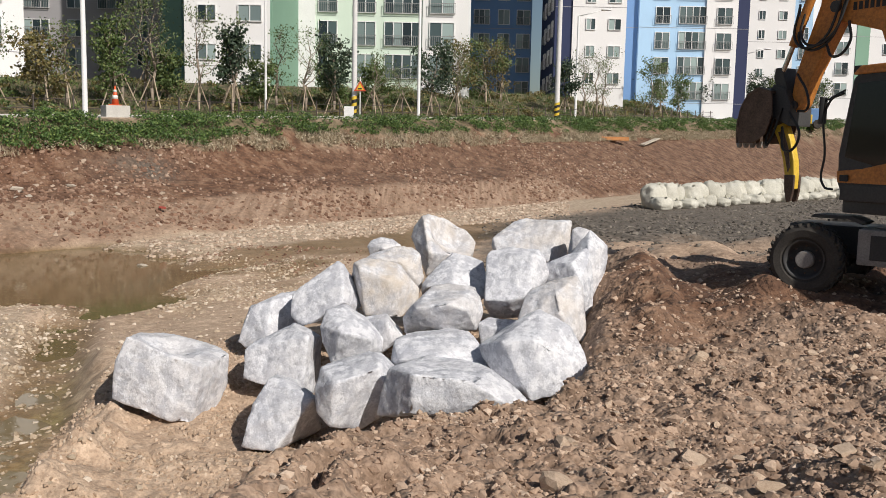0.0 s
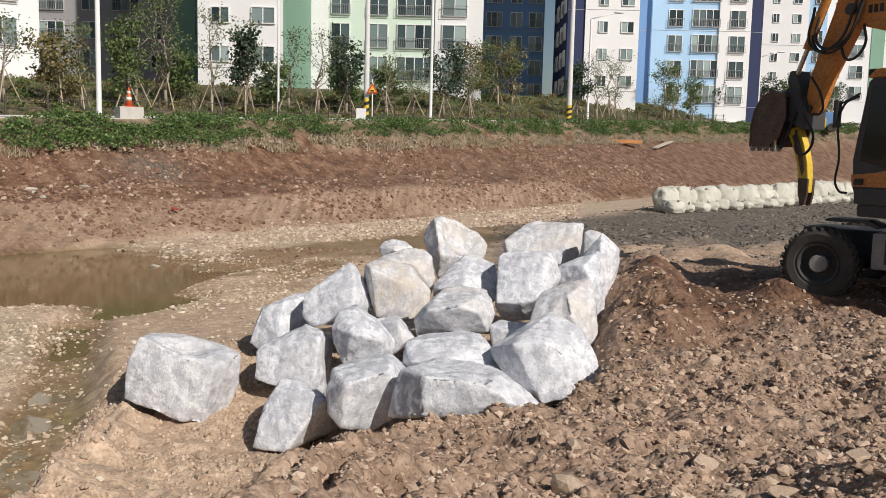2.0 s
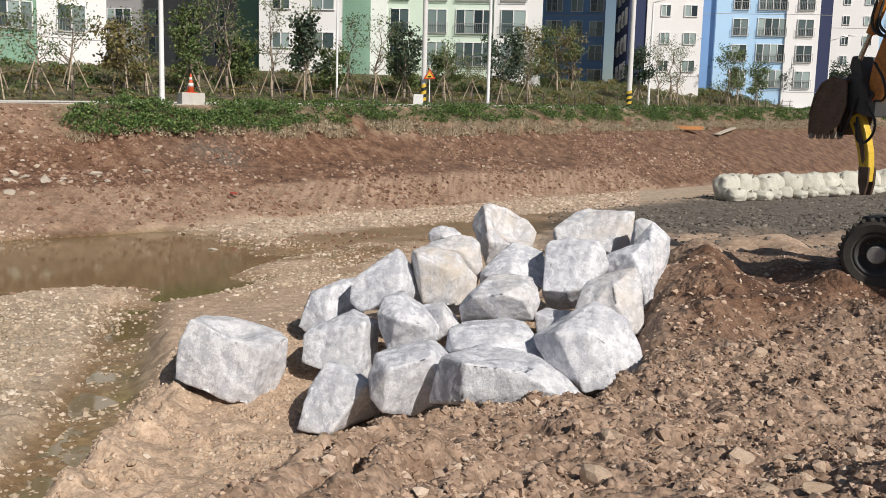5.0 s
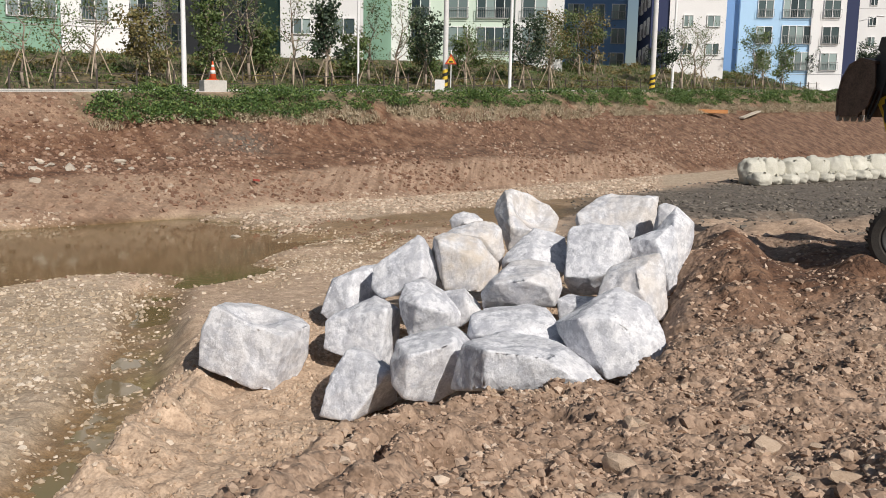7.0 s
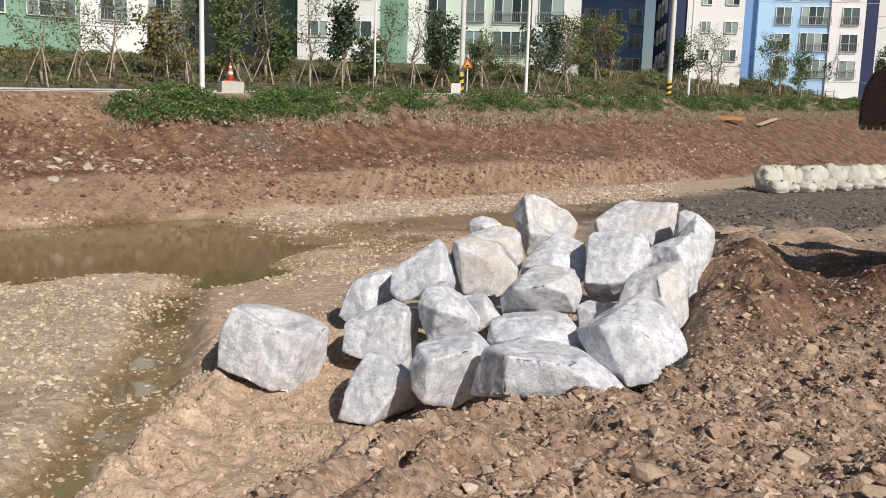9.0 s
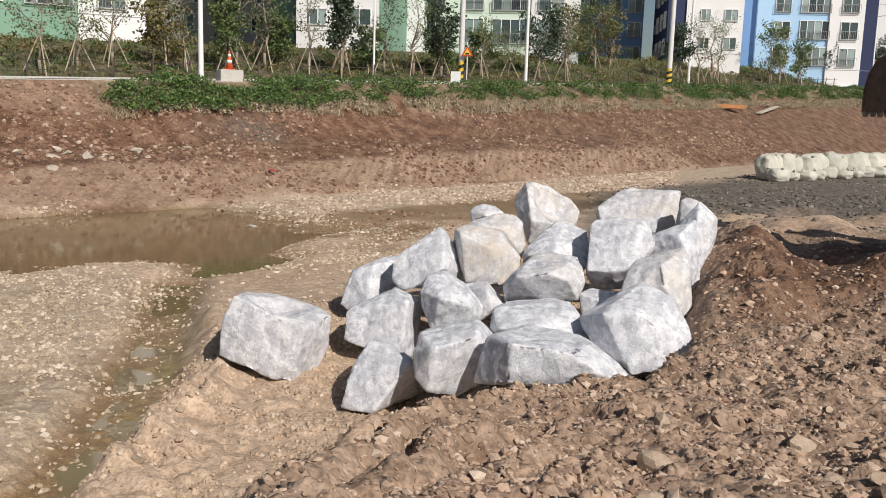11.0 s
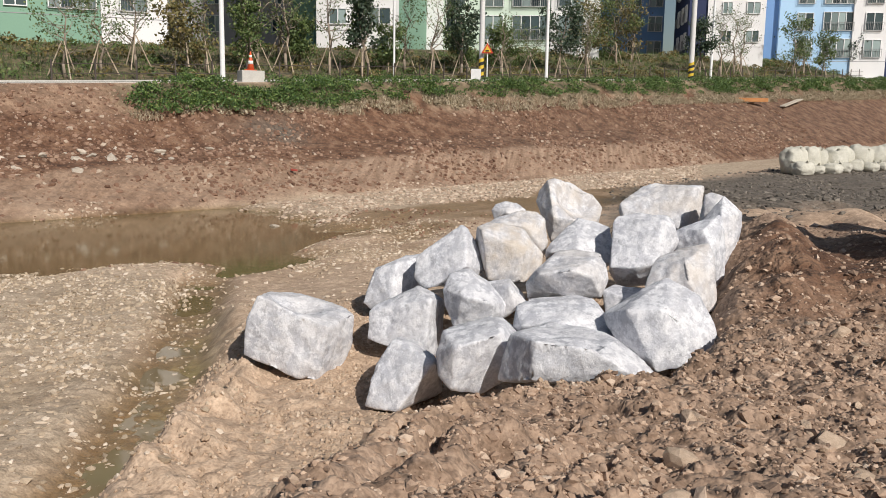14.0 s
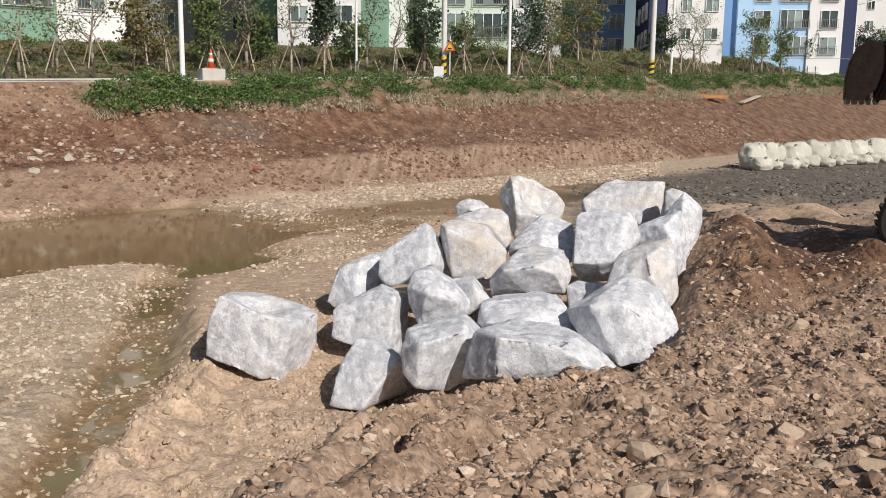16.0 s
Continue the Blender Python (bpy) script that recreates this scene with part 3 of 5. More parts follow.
boulder((1.90, 12.78, 1.64), [(-0.40, 0.05, 0.19), (-0.27, 0.15, 0.24), (-0.10, 0.16, 0.26), (0.19, 0.21, 0.42), (0.26, 0.16, 0.34), (0.30, 0.06, -0.04), (0.30, -0.04, -0.44), (0.22, -0.14, -0.56), (-0.38, -0.05, -0.08), (-0.01, -0.24, 0.25), (0.11, -0.36, 0.00), (-0.22, 0.06, -0.58)], 15, 0.70, 0.00)
boulder((1.42, 10.70, 1.57), [(-0.40, 0.02, 0.11), (-0.35, 0.12, 0.18), (-0.12, 0.23, 0.28), (0.09, 0.23, 0.30), (0.23, 0.28, 0.35), (0.30, 0.17, 0.22), (0.36, 0.02, -0.19), (0.34, -0.08, -0.38), (0.25, -0.17, -0.39), (0.02, -0.37, -0.01), (-0.02, -0.17, 0.20), (-0.46, -0.19, -0.14), (-0.24, -0.08, -0.52)], 16, 0.80, 0.60, dents=[((-0.08, -0.32, 0.12), 0.20, 0.05)])
boulder((1.03, 9.35, 1.29), [(-0.63, 0.09, 0.05), (-0.23, 0.31, 0.29), (0.02, 0.46, 0.40), (0.17, 0.21, 0.29), (0.36, 0.26, 0.28), (0.48, 0.20, 0.09), (0.61, 0.05, -0.18), (0.49, -0.10, -0.26), (0.27, -0.24, -0.35), (-0.03, -0.34, -0.42), (-0.11, -0.29, -0.32), (-0.46, -0.10, -0.19), (-0.58, 0.04, -0.06), (-0.37, -0.28, 0.19), (0.00, -0.29, 0.22)], 17, 0.90, 0.10, dents=[((0.24, -0.31, 0.03), 0.20, 0.03)])
boulder((-0.00, 9.74, 1.19), [(-0.53, 0.00, 0.14), (-0.31, 0.31, 0.14), (0.11, 0.42, 0.16), (0.31, 0.37, 0.18), (0.41, 0.12, 0.12), (0.44, -0.03, 0.00), (0.62, -0.24, -0.13), (0.01, -0.38, 0.06), (-0.46, -0.29, -0.02), (-0.55, -0.10, -0.07), (-0.46, -0.09, -0.31), (0.41, -0.08, -0.26)], 18, 0.80, 0.10, dents=[((0.24, -0.33, 0.04), 0.16, 0.04)])
boulder((-1.11, 10.54, 1.20), [(-0.36, 0.05, 0.10), (-0.29, 0.20, 0.27), (-0.08, 0.26, 0.30), (0.21, 0.26, 0.15), (0.43, 0.15, -0.08), (0.39, 0.01, -0.21), (0.15, -0.19, -0.25), (-0.21, -0.14, -0.33), (-0.33, 0.00, -0.08), (-0.11, -0.31, 0.10), (0.19, -0.29, 0.04)], 19, 0.80, 0.10)
boulder((-0.72, 10.82, 1.15), [(-0.27, 0.16, 0.18), (0.03, 0.16, 0.23), (0.15, 0.06, 0.09), (0.26, 0.01, -0.03), (0.11, -0.19, -0.04), (-0.02, -0.14, -0.20), (0.05, -0.14, 0.19), (-0.32, 0.06, -0.41)], 20, 0.60, 0.25)
boulder((-1.71, 9.22, 0.62), [(-0.28, 0.07, 0.10), (-0.13, 0.17, 0.33), (-0.06, 0.22, 0.35), (0.17, 0.17, 0.27), (0.40, 0.12, 0.15), (0.33, -0.28, 0.22), (-0.08, -0.33, -0.31), (-0.42, -0.14, -0.31), (-0.37, -0.14, -0.13), (0.44, 0.17, -0.25), (-0.00, -0.03, -0.42)], 21, 0.60, 0.10)
boulder((-0.88, 8.90, 1.03), [(-0.41, -0.05, -0.01), (-0.35, 0.10, 0.16), (-0.08, 0.16, 0.20), (0.22, 0.31, 0.26), (0.31, 0.26, 0.24), (0.46, 0.25, 0.09), (0.41, 0.05, -0.28), (0.06, -0.04, -0.45), (-0.25, -0.25, -0.35), (-0.38, -0.20, -0.22), (-0.21, -0.35, 0.11), (0.22, -0.24, 0.24)], 22, 0.80, 0.10)
boulder((0.18, 8.46, 1.13), [(-0.69, 0.11, 0.16), (-0.63, 0.17, 0.19), (-0.40, 0.29, 0.19), (-0.05, 0.30, 0.14), (0.15, 0.25, 0.15), (0.34, 0.24, 0.14), (0.59, 0.13, -0.02), (0.71, 0.07, -0.12), (0.69, -0.02, -0.16), (0.54, -0.16, -0.15), (0.21, -0.10, -0.23), (-0.26, -0.16, -0.21), (-0.81, 0.10, -0.31), (-0.43, -0.32, 0.22), (-0.47, -0.32, -0.17), (0.10, -0.33, 0.19), (0.40, -0.26, -0.02)], 23, 0.80, 0.10, dents=[((0.10, -0.15, 0.21), 0.22, 0.05), ((-0.34, 0.04, 0.18), 0.12, 0.03)])
boulder((0.75, 11.14, 1.16), [(-0.28, 0.00, 0.10), (-0.19, 0.11, 0.12), (0.03, 0.11, 0.14), (0.23, 0.11, 0.13), (0.32, 0.01, -0.15), (-0.00, -0.19, 0.05), (-0.22, -0.15, -0.15), (0.11, 0.01, -0.24)], 24, 0.60, 0.10)


# ---- loose earth and stones ----
def pebble_template(seed, subdiv):
    """A broken, many-faced lump about one across."""
    bm = bmesh.new()
    bmesh.ops.create_icosphere(bm, subdivisions=subdiv, radius=1.0)
    vs = np.array([v.co[:] for v in bm.verts])
    fs = np.array([[v.index for v in f.verts] for f in bm.faces])
    bm.free()
    rng = np.random.default_rng(seed)
    vs = vs * (1 + rng.normal(size=(len(vs), 1)) * 0.07)
    for _ in range(9):
        n = rng.normal(size=3)
        n /= np.linalg.norm(n)
        over = np.maximum(0, vs @ n - rng.uniform(0.32, 0.72))
        vs = vs - over[:, None] * n
    return vs * np.array([rng.uniform(0.9, 1.35), rng.uniform(0.75, 1.1), rng.uniform(0.6, 0.95)]), fs


def scattered(name, xs, ys, sizes, mat, label, subdiv, seed, sink=0.5, flat=1.0):
    """Many small stones in one mesh, bedded in the ground."""
    rng = np.random.default_rng(seed)
    tmpl = [pebble_template(seed * 10 + i, subdiv) for i in range(5)]
    zs = land(xs, ys) + relief(xs, ys)
    V, F, at = [], [], 0
    which = rng.integers(0, 5, len(xs))
    for i, (tv, tf) in enumerate(tmpl):
        sel = np.where(which == i)[0]
        if not len(sel):
            continue
        ang = rng.uniform(0, 2 * np.pi, len(sel))
        tilt = rng.uniform(-0.5, 0.5, len(sel))
        c, s = np.cos(ang)[:, None], np.sin(ang)[:, None]
        ct, st = np.cos(tilt)[:, None], np.sin(tilt)[:, None]
        x, y, z = tv[:, 0][None], tv[:, 1][None], tv[:, 2][None] * flat
        y, z = y * ct - z * st, y * st + z * ct
        x, y = x * c - y * s, x * s + y * c
        k = sizes[sel][:, None]
        v = np.stack([x * k + xs[sel][:, None], y * k + ys[sel][:, None], z * k + (zs[sel] + sizes[sel] * (0.5 - sink) * 0.6)[:, None]], -1).reshape(-1, 3)
        f = (tf[None] + (np.arange(len(sel)) * len(tv))[:, None, None]).reshape(-1, 3) + at
        at += len(v)
        V.append(v), F.append(f)
    V, F = np.concatenate(V), np.concatenate(F)
    me = bpy.data.meshes.new(name)
    me.vertices.add(len(V))
    me.vertices.foreach_set("co", V.ravel())
    me.loops.add(F.size)
    me.loops.foreach_set("vertex_index", F.ravel())
    me.polygons.add(len(F))
    me.polygons.foreach_set("loop_start", np.arange(0, F.size, 3))
    me.polygons.foreach_set("use_smooth", np.zeros(len(F), bool))
    me.update(calc_edges=True)
    me.validate()
    me.materials.append(mat)
    return tagged(new(name, me), label, "stones", kind="stuff")


def island_mat(name, stops, rough=0.92, bump=0.4, fine=60.0):
    """Earth or stone whose tone changes from piece to piece."""
    m = bpy.data.materials.new(name)
    m.use_nodes = True
    t = m.node_tree
    b = t.nodes["Principled BSDF"]
    g = t.nodes.new("ShaderNodeNewGeometry")
    c = ramp(t, g.outputs["Random Per Island"], stops)
    f = noise_out(t, fine, 4.0)
    c = mixed(t, 0.5, c, ramp(t, f, [(0.3, (0.6, 0.57, 0.55)), (0.7, (1, 1, 1))]), "MULTIPLY")
    t.links.new(c, b.inputs["Base Color"])
    b.inputs["Roughness"].default_value = rough
    bp = t.nodes.new("ShaderNodeBump")
    bp.inputs["Strength"].default_value, bp.inputs["Distance"].default_value = bump, 0.02
    t.links.new(f, bp.inputs["Height"])
    t.links.new(bp.outputs[0], b.inputs["Normal"])
    return m


M_CLOD = island_mat("clods", [(0.0, (0.22, 0.145, 0.10)), (0.6, (0.46, 0.325, 0.235)), (0.92, (0.58, 0.43, 0.32)), (1.0, (0.66, 0.53, 0.42))])
M_PEBBLE = island_mat("pebbles", [(0.0, (0.34, 0.265, 0.185)), (0.7, (0.55, 0.44, 0.325)), (1.0, (0.74, 0.64, 0.53))])
M_BAR = island_mat("bar_gravel", [(0.0, (0.38, 0.28, 0.205)), (0.6, (0.54, 0.42, 0.32)), (1.0, (0.66, 0.55, 0.44))])
M_SAND = island_mat("sandy_lumps", [(0.0, (0.36, 0.26, 0.18)), (0.85, (0.56, 0.42, 0.305)), (1.0, (0.68, 0.56, 0.44))])
M_RUBBLE = island_mat("rubble", [(0.0, (0.14, 0.075, 0.048)), (0.5, (0.26, 0.15, 0.10)), (0.9, (0.37, 0.25, 0.178)), (1.0, (0.52, 0.42, 0.33))])
M_SCREE = island_mat("scree", [(0.0, (0.07, 0.06, 0.05)), (0.6, (0.17, 0.148, 0.122)), (1.0, (0.28, 0.245, 0.205))])


def sown(n, x0, x1, y0, y1, keep, seed, near=None):
    rng = np.random.default_rng(seed)
    x, y = rng.uniform(x0, x1, n), rng.uniform(y0, y1, n)
    k = rng.random(n) < keep(x, y)
    return x[k], y[k], rng


def on_heap(x, y):
    return ramped(edge_off(x, y), -1.5, -0.6) * (0.35 + 0.65 * ramped(x, -1.6, -0.2)) * (1 - 0.6 * ramped(y, 9.5, 11)) * np.clip(1.25 - y / 16, 0.15, 1) * np.clip(0.75 + 1.8 * lumps(x, y, 0.45, 41), 0.15, 1)


def off_heap(x, y):
    return (1 - ramped(edge_off(x, y), -0.8, 0.1)) * (land(x, y) > -0.02) * (1 - 0.88 * ramped(x - channel(y), -0.5, 0.3) * (1 - ramped(y, 16, 19))) * np.clip(0.5 + 2.2 * lumps(x, y, 0.9, 43), 0.25, 1)


x, y, rng = sown(54000, -3.5, 8, 2.6, 16, on_heap, 21)
scattered("earth_clods", x, y, 0.012 + 0.040 * rng.random(len(x)) ** 2.2, M_CLOD, "small brown crumbs and clods of dug earth", 0, 1)
x, y, rng = sown(9000, -2.5, 9, 2.4, 17, lambda x, y: on_heap(x, y) * (0.25 + 0.75 * ramped(x - 0.05 * y, -0.2, 1.4)), 22)
scattered("earth_lumps", x, y, 0.028 + 0.062 * rng.random(len(x)) ** 2.4, M_CLOD, "fist-sized lumps of brown earth and stone", 1, 2)
x, y, rng = sown(44000, -13, 2, 4.8, 26, lambda x, y: off_heap(x, y) + 0.25 * (land(x, y) < 0.12) * (x < -3), 23)
scattered("pebbles", x, y, 0.014 + 0.042 * rng.random(len(x)) ** 3, M_PEBBLE, "pale pebbles bedded in sandy earth", 0, 3)
x, y, rng = sown(38000, -1.8, 5.0, 3.0, 9.5, on_heap, 28)
scattered("earth_crumbs", x, y, 0.008 + 0.022 * rng.random(len(x)) ** 2, M_CLOD, "loose crumbs of dry brown earth", 0, 8)
x, y, rng = sown(46000, -4.5, 0.5, 4.0, 13.0, lambda x, y: np.clip(0.4 + 1.6 * lumps(x, y, 0.5, 44), 0.12, 1) * (1 - ramped(edge_off(x, y), -0.3, 0.2)) * (land(x, y) > 0.05), 29)
scattered("sandy_crumbs", x, y, 0.009 + 0.040 * rng.random(len(x)) ** 2.6, M_SAND, "crumbs of pale sandy earth on the slope", 0, 9)
x, y, rng = sown(20000, -13, -3.0, 4.8, 24, off_heap, 24)
scattered("gravel", x, y, 0.028 + 0.075 * rng.random(len(x)) ** 3.2, M_PEBBLE, "loose pale gravel beside the wet channel", 1, 4)


def in_spit(x, y):
    s = across(x, y) + 2.0 * lumps(x, y, 2.5, 31)
    return ramped(s, 21.6, 22.6) * (1 - ramped(s, 26.6, 27.5)) * (x - 0.12 * y < 1.0) * (land(x, y) > 0.0)


x, y, rng = sown(70000, -16, 14, 18, 52, in_spit, 25)
scattered("gravel_bar", x, y, 0.03 + 0.11 * rng.random(len(x)) ** 4, M_BAR, "bar of coarse pale gravel along the foot of the bank", 0, 5)


def on_bank(x, y):
    s = across(x, y)
    return ramped(s, 27.0, 28.0) * (1 - ramped(s, np.where(along(x, y) < 14.5, 34.8, 33.8), np.where(along(x, y) < 14.5, 35.6, 34.4))) * (0.25 + 0.75 * (lumps(x, y, 3.0, 33) > -0.05))


x, y, rng = sown(150000, -27, 28, 17, 68, on_bank, 26)
scattered("bank_rubble", x, y, 0.045 + 0.15 * rng.random(len(x)) ** 3.0, M_RUBBLE, "stones and clods in the cut red clay bank", 0, 6)


def on_mud(x, y):
    s = across(x, y) + 1.5 * lumps(x, y, 2.0, 37)
    return ramped(s, 17.0, 18.5) * (1 - ramped(s, 22.0, 23.0)) * (land(x, y) > 0.0) * np.clip(0.5 + 2.2 * lumps(x, y, 1.2, 38), 0.05, 1)


x, y, rng = sown(14000, -10, 6, 13, 28, on_mud, 30)
scattered("mud_stones", x, y, 0.02 + 0.09 * rng.random(len(x)) ** 4, M_RUBBLE, "stones and clods strewn over wet brown mud", 1, 10)


def on_flat(x, y):
    return ramped(x - 0.12 * y, -3.2, -1.2) * (across(x, y) < 22.5) * (0.3 + 0.7 * (lumps(x, y, 2.0, 35) > -0.1))


x, y, rng = sown(18000, -3, 26, 18, 52, on_flat, 27)
scattered("scree", x, y, 0.03 + 0.11 * rng.random(len(x)) ** 3, M_SCREE, "dark crushed stone spread over the work floor", 0, 7)

# single stones on the heap, and slabs on the far bank
def stone_mesh(seed, mat):
    vs, fs = pebble_template(seed, 2)
    me = bpy.data.meshes.new("stone")
    me.from_pydata(vs.tolist(), [], fs.tolist())
    me.materials.append(mat)
    return me


M_FIELD = surface("field_stone", (0.42, 0.30, 0.21), (0.62, 0.48, 0.36), 3.0, 25.0, 0.9, 0, 0.5, 0.02, 0.15)
shapes = [stone_mesh(60 + i, M_FIELD) for i in range(7)]
rng = random.Random(5)
count = 0
while count < 130:
    x, y = rng.uniform(0.1, 5.5), rng.uniform(3.1, 9.0)
    if edge_off(np.array([x]), np.array([y]))[0] < 0.15 or abs(x - 0.1) < 0.5 and y > 5:
        continue
    ob = new("stone", shapes[count % 7])
    k = 0.045 + 0.095 * rng.random() ** 2.0
    ob.scale = (k, k * rng.uniform(0.7, 1.0), k * rng.uniform(0.7, 1.0))
    ob.location = (x, y, land_at(x, y) + float(relief(np.array([x]), np.array([y]))[0]) + 0.15 * k)
    ob.rotation_euler = (rng.uniform(-0.4, 0.4), rng.uniform(-0.4, 0.4), rng.uniform(0, 6.28))
    tagged(ob, "dusty brown field stone lying in dug earth", "stone", "stones on the heap")
    count += 1
M_SLAB = surface("slab_stone", (0.40, 0.33, 0.26), (0.58, 0.51, 0.43), 3.0, 25.0, 0.9, 0, 0.5, 0.02, 0.15)
slabs = [stone_mesh(80 + i, M_SLAB) for i in range(5)]
rng = random.Random(8)
for i in range(26):
    a, s = rng.gauss(11.0, 2.4), rng.gauss(30.8, 0.7)
    x, y = 0.643 * a - 0.766 * s, 0.766 * a + 0.643 * s
    ob = new("slab", slabs[i % 5])
    k = rng.uniform(0.10, 0.36)
    ob.scale = (k, k * 0.8, k * 0.6)
    ob.location = (x, y, land_at(x, y) + float(relief(np.array([x]), np.array([y]))[0]) + 0.1 * k)
    ob.rotation_euler = (rng.uniform(-0.5, 0.5), rng.uniform(-0.5, 0.5), rng.uniform(0, 6.28))
    tagged(ob, "broken pale brown rock slab on the clay bank", "stone", "slabs on the bank")

# a stone standing in the pond, and a red scrap on the bank
ob = new("stone", slabs[1])
ob.location, ob.scale, ob.rotation_euler = (-8.5, 24.6, 0.02), (0.26, 0.14, 0.12), (0.1, 0.0, 0.4)
tagged(ob, "pale flat stone rising from the muddy pool", "stone")
ob = new("stone", slabs[3])
ob.location, ob.scale, ob.rotation_euler = (-1.85, 5.6, land_at(-1.85, 5.6) + 0.03), (0.085, 0.075, 0.08), (0.3, 0.2, 1.1)
tagged(ob, "small whitish stone on the sandy shoulder", "stone")
M_REDSCRAP = surface("red_plastic", (0.28, 0.04, 0.03), (0.36, 0.07, 0.05), 4, 30, 0.6, 0, 0.1)
tagged(part("plastic_scrap", box(-0.13, 0.13, -0.05, 0.05, -0.035, 0.035, 0.015), M_REDSCRAP, m=pose(-10.4, 32.5, land_at(-10.4, 32.5) + 0.08, 12, 8, 25)), "red plastic scrap half buried in the clay slope", "scrap")

# ---- street ----
def st(a, s):
    return 0.643 * a - 0.766 * s, 0.766 * a + 0.643 * s


def street_z(a):
    return 4.43 + 0.034 * (a - 19)


M_ASPHALT = surface("asphalt", (0.045, 0.045, 0.047), (0.075, 0.073, 0.07), 1.0, 60, 0.9, 0, 0.3)
M_CONCRETE = surface("concrete", (0.42, 0.40, 0.37), (0.58, 0.56, 0.52), 2.0, 30, 0.9, 0, 0.3, 0.02, 0.1)


def strip(name, s0, s1, lift, thick, mat, label, a0=-60, a1=300):
    bm = bmesh.new()
    rows = []
    for a in np.arange(a0, a1 + 1, 6.0):
        ring = []
        for s, dz in ((s0, lift - thick), (s0, lift), (s1, lift), (s1, lift - thick)):
            x, y = st(a, s)
            ring.append(bm.verts.new((x, y, street_z(a) + dz)))
        rows.append(ring)
    for p, q in zip(rows, rows[1:]):
        for i in range(3):
            bm.faces.new((p[i], q[i], q[i + 1], p[i + 1]))
    bmesh.ops.recalc_face_normals(bm, faces=bm.faces)
    return tagged(part(name, bm, mat), label, name, kind="structure")


strip("road", 36.6, 41.3, 0.06, 0.3, M_ASPHALT, "grey asphalt street behind the bank")
strip("kerb", 35.7, 36.6, 0.03, 0.4, M_CONCRETE, "pale concrete edge strip of the street")
strip("pavement", 41.3, 42.4, 0.18, 0.4, M_CONCRETE, "pale concrete pavement on the far side")

# ---- apartment houses ----
def wall_mat(name, c):
    return surface(name, tuple(v * 0.93 for v in c), c, 0.25, 12.0, 0.75, 0, 0.05, 0.01, 0.0, 0.12)


M_WALL = wall_mat("white_render", (0.80, 0.79, 0.79))
M_MINT = wall_mat("mint_render", (0.62, 0.72, 0.62))
M_GREEN = wall_mat("green_render", (0.22, 0.38, 0.28))
M_SKYBLUE = wall_mat("light_blue_render", (0.40, 0.60, 0.82))
M_BLUE = wall_mat("blue_render", (0.16, 0.30, 0.56))
M_NAVY = wall_mat("navy_render", (0.02, 0.03, 0.09))
# plain grey for storey bands; as wall colour it paints one block's shade
M_GREY_SHADE = wall_mat("grey_shade_render", (0.34, 0.33, 0.34))
M_FRAME = surface("white_frame", (0.72, 0.72, 0.72), (0.8, 0.8, 0.8), 1, 20, 0.5, 0, 0.0)
M_RAIL = surface("rail_paint", (0.22, 0.22, 0.22), (0.32, 0.32, 0.32), 1, 20, 0.5, 0.3, 0.0)


def glass_mat():
    m = bpy.data.materials.new("window_glass")
    m.use_nodes = True
    t = m.node_tree
    b = t.nodes["Principled BSDF"]
    info = t.nodes.new("ShaderNodeObjectInfo")
    t.links.new(ramp(t, info.outputs["Random"], [(0.0, (0.02, 0.03, 0.035)), (0.5, (0.07, 0.10, 0.105)), (1.0, (0.34, 0.42, 0.41))]), b.inputs["Base Color"])
    b.inputs["Roughness"].default_value, b.inputs["IOR"].default_value = 0.08, 1.5
    return m


M_GLASS = glass_mat()
cache = {}


def lattice(xs, zs, solid, y0, y1):
    """A flat frame of bars: the cells between the lines xs and zs that are solid, given thickness."""
    bm = bmesh.new()
    vs = {}

    def at(i, j):
        if (i, j) not in vs:
            vs[i, j] = bm.verts.new((xs[i], y0, zs[j]))
        return vs[i, j]

    for i in range(len(xs) - 1):
        for j in range(len(zs) - 1):
            if solid(i, j):
                bm.faces.new((at(i, j), at(i + 1, j), at(i + 1, j + 1), at(i, j + 1)))
    r = bmesh.ops.extrude_face_region(bm, geom=list(bm.faces))
    bmesh.ops.translate(bm, verts=[v for v in r["geom"] if isinstance(v, bmesh.types.BMVert)], vec=(0, y1 - y0, 0))
    bmesh.ops.recalc_face_normals(bm, faces=bm.faces)
    return bm


def window_meshes(w, h, leaves, rail):
    """Frame, one pane and the balcony rail of a window that is w by h."""
    key = (round(w, 2), round(h, 2), leaves, rail)
    if key not in cache:
        e = 0.07
        xs = [-w / 2, -w / 2 + e]
        for i in range(1, leaves):
            x = -w / 2 + w * i / leaves
            xs += [x - 0.04, x + 0.04]
        xs += [w / 2 - e, w / 2]
        fr = mesh_of("window", lattice(xs, [0, e, h - e, h], lambda i, j: j != 1 or i % 2 == 0, -0.08, 0.05), M_FRAME)
        pw = (w - 2 * e) / leaves
        pane = mesh_of("pane", box(-pw / 2, pw / 2, -0.02, 0.0, e, h - e), M_GLASS)
        rl = None
        if rail:
            n, wide = max(4, int(w / 0.16)), w + 0.1
            xs = []
            for i in range(n + 1):
                x = -wide / 2 + wide * i / n
                xs += [x - 0.012, x + 0.012]
            rl = mesh_of("balcony_rail", lattice(xs, [0.02, 0.06, 0.85, 0.90], lambda i, j: j != 1 or i % 2 == 0, -0.26, -0.22), M_RAIL)
        cache[key] = fr, pane, rl, pw
    return cache[key]


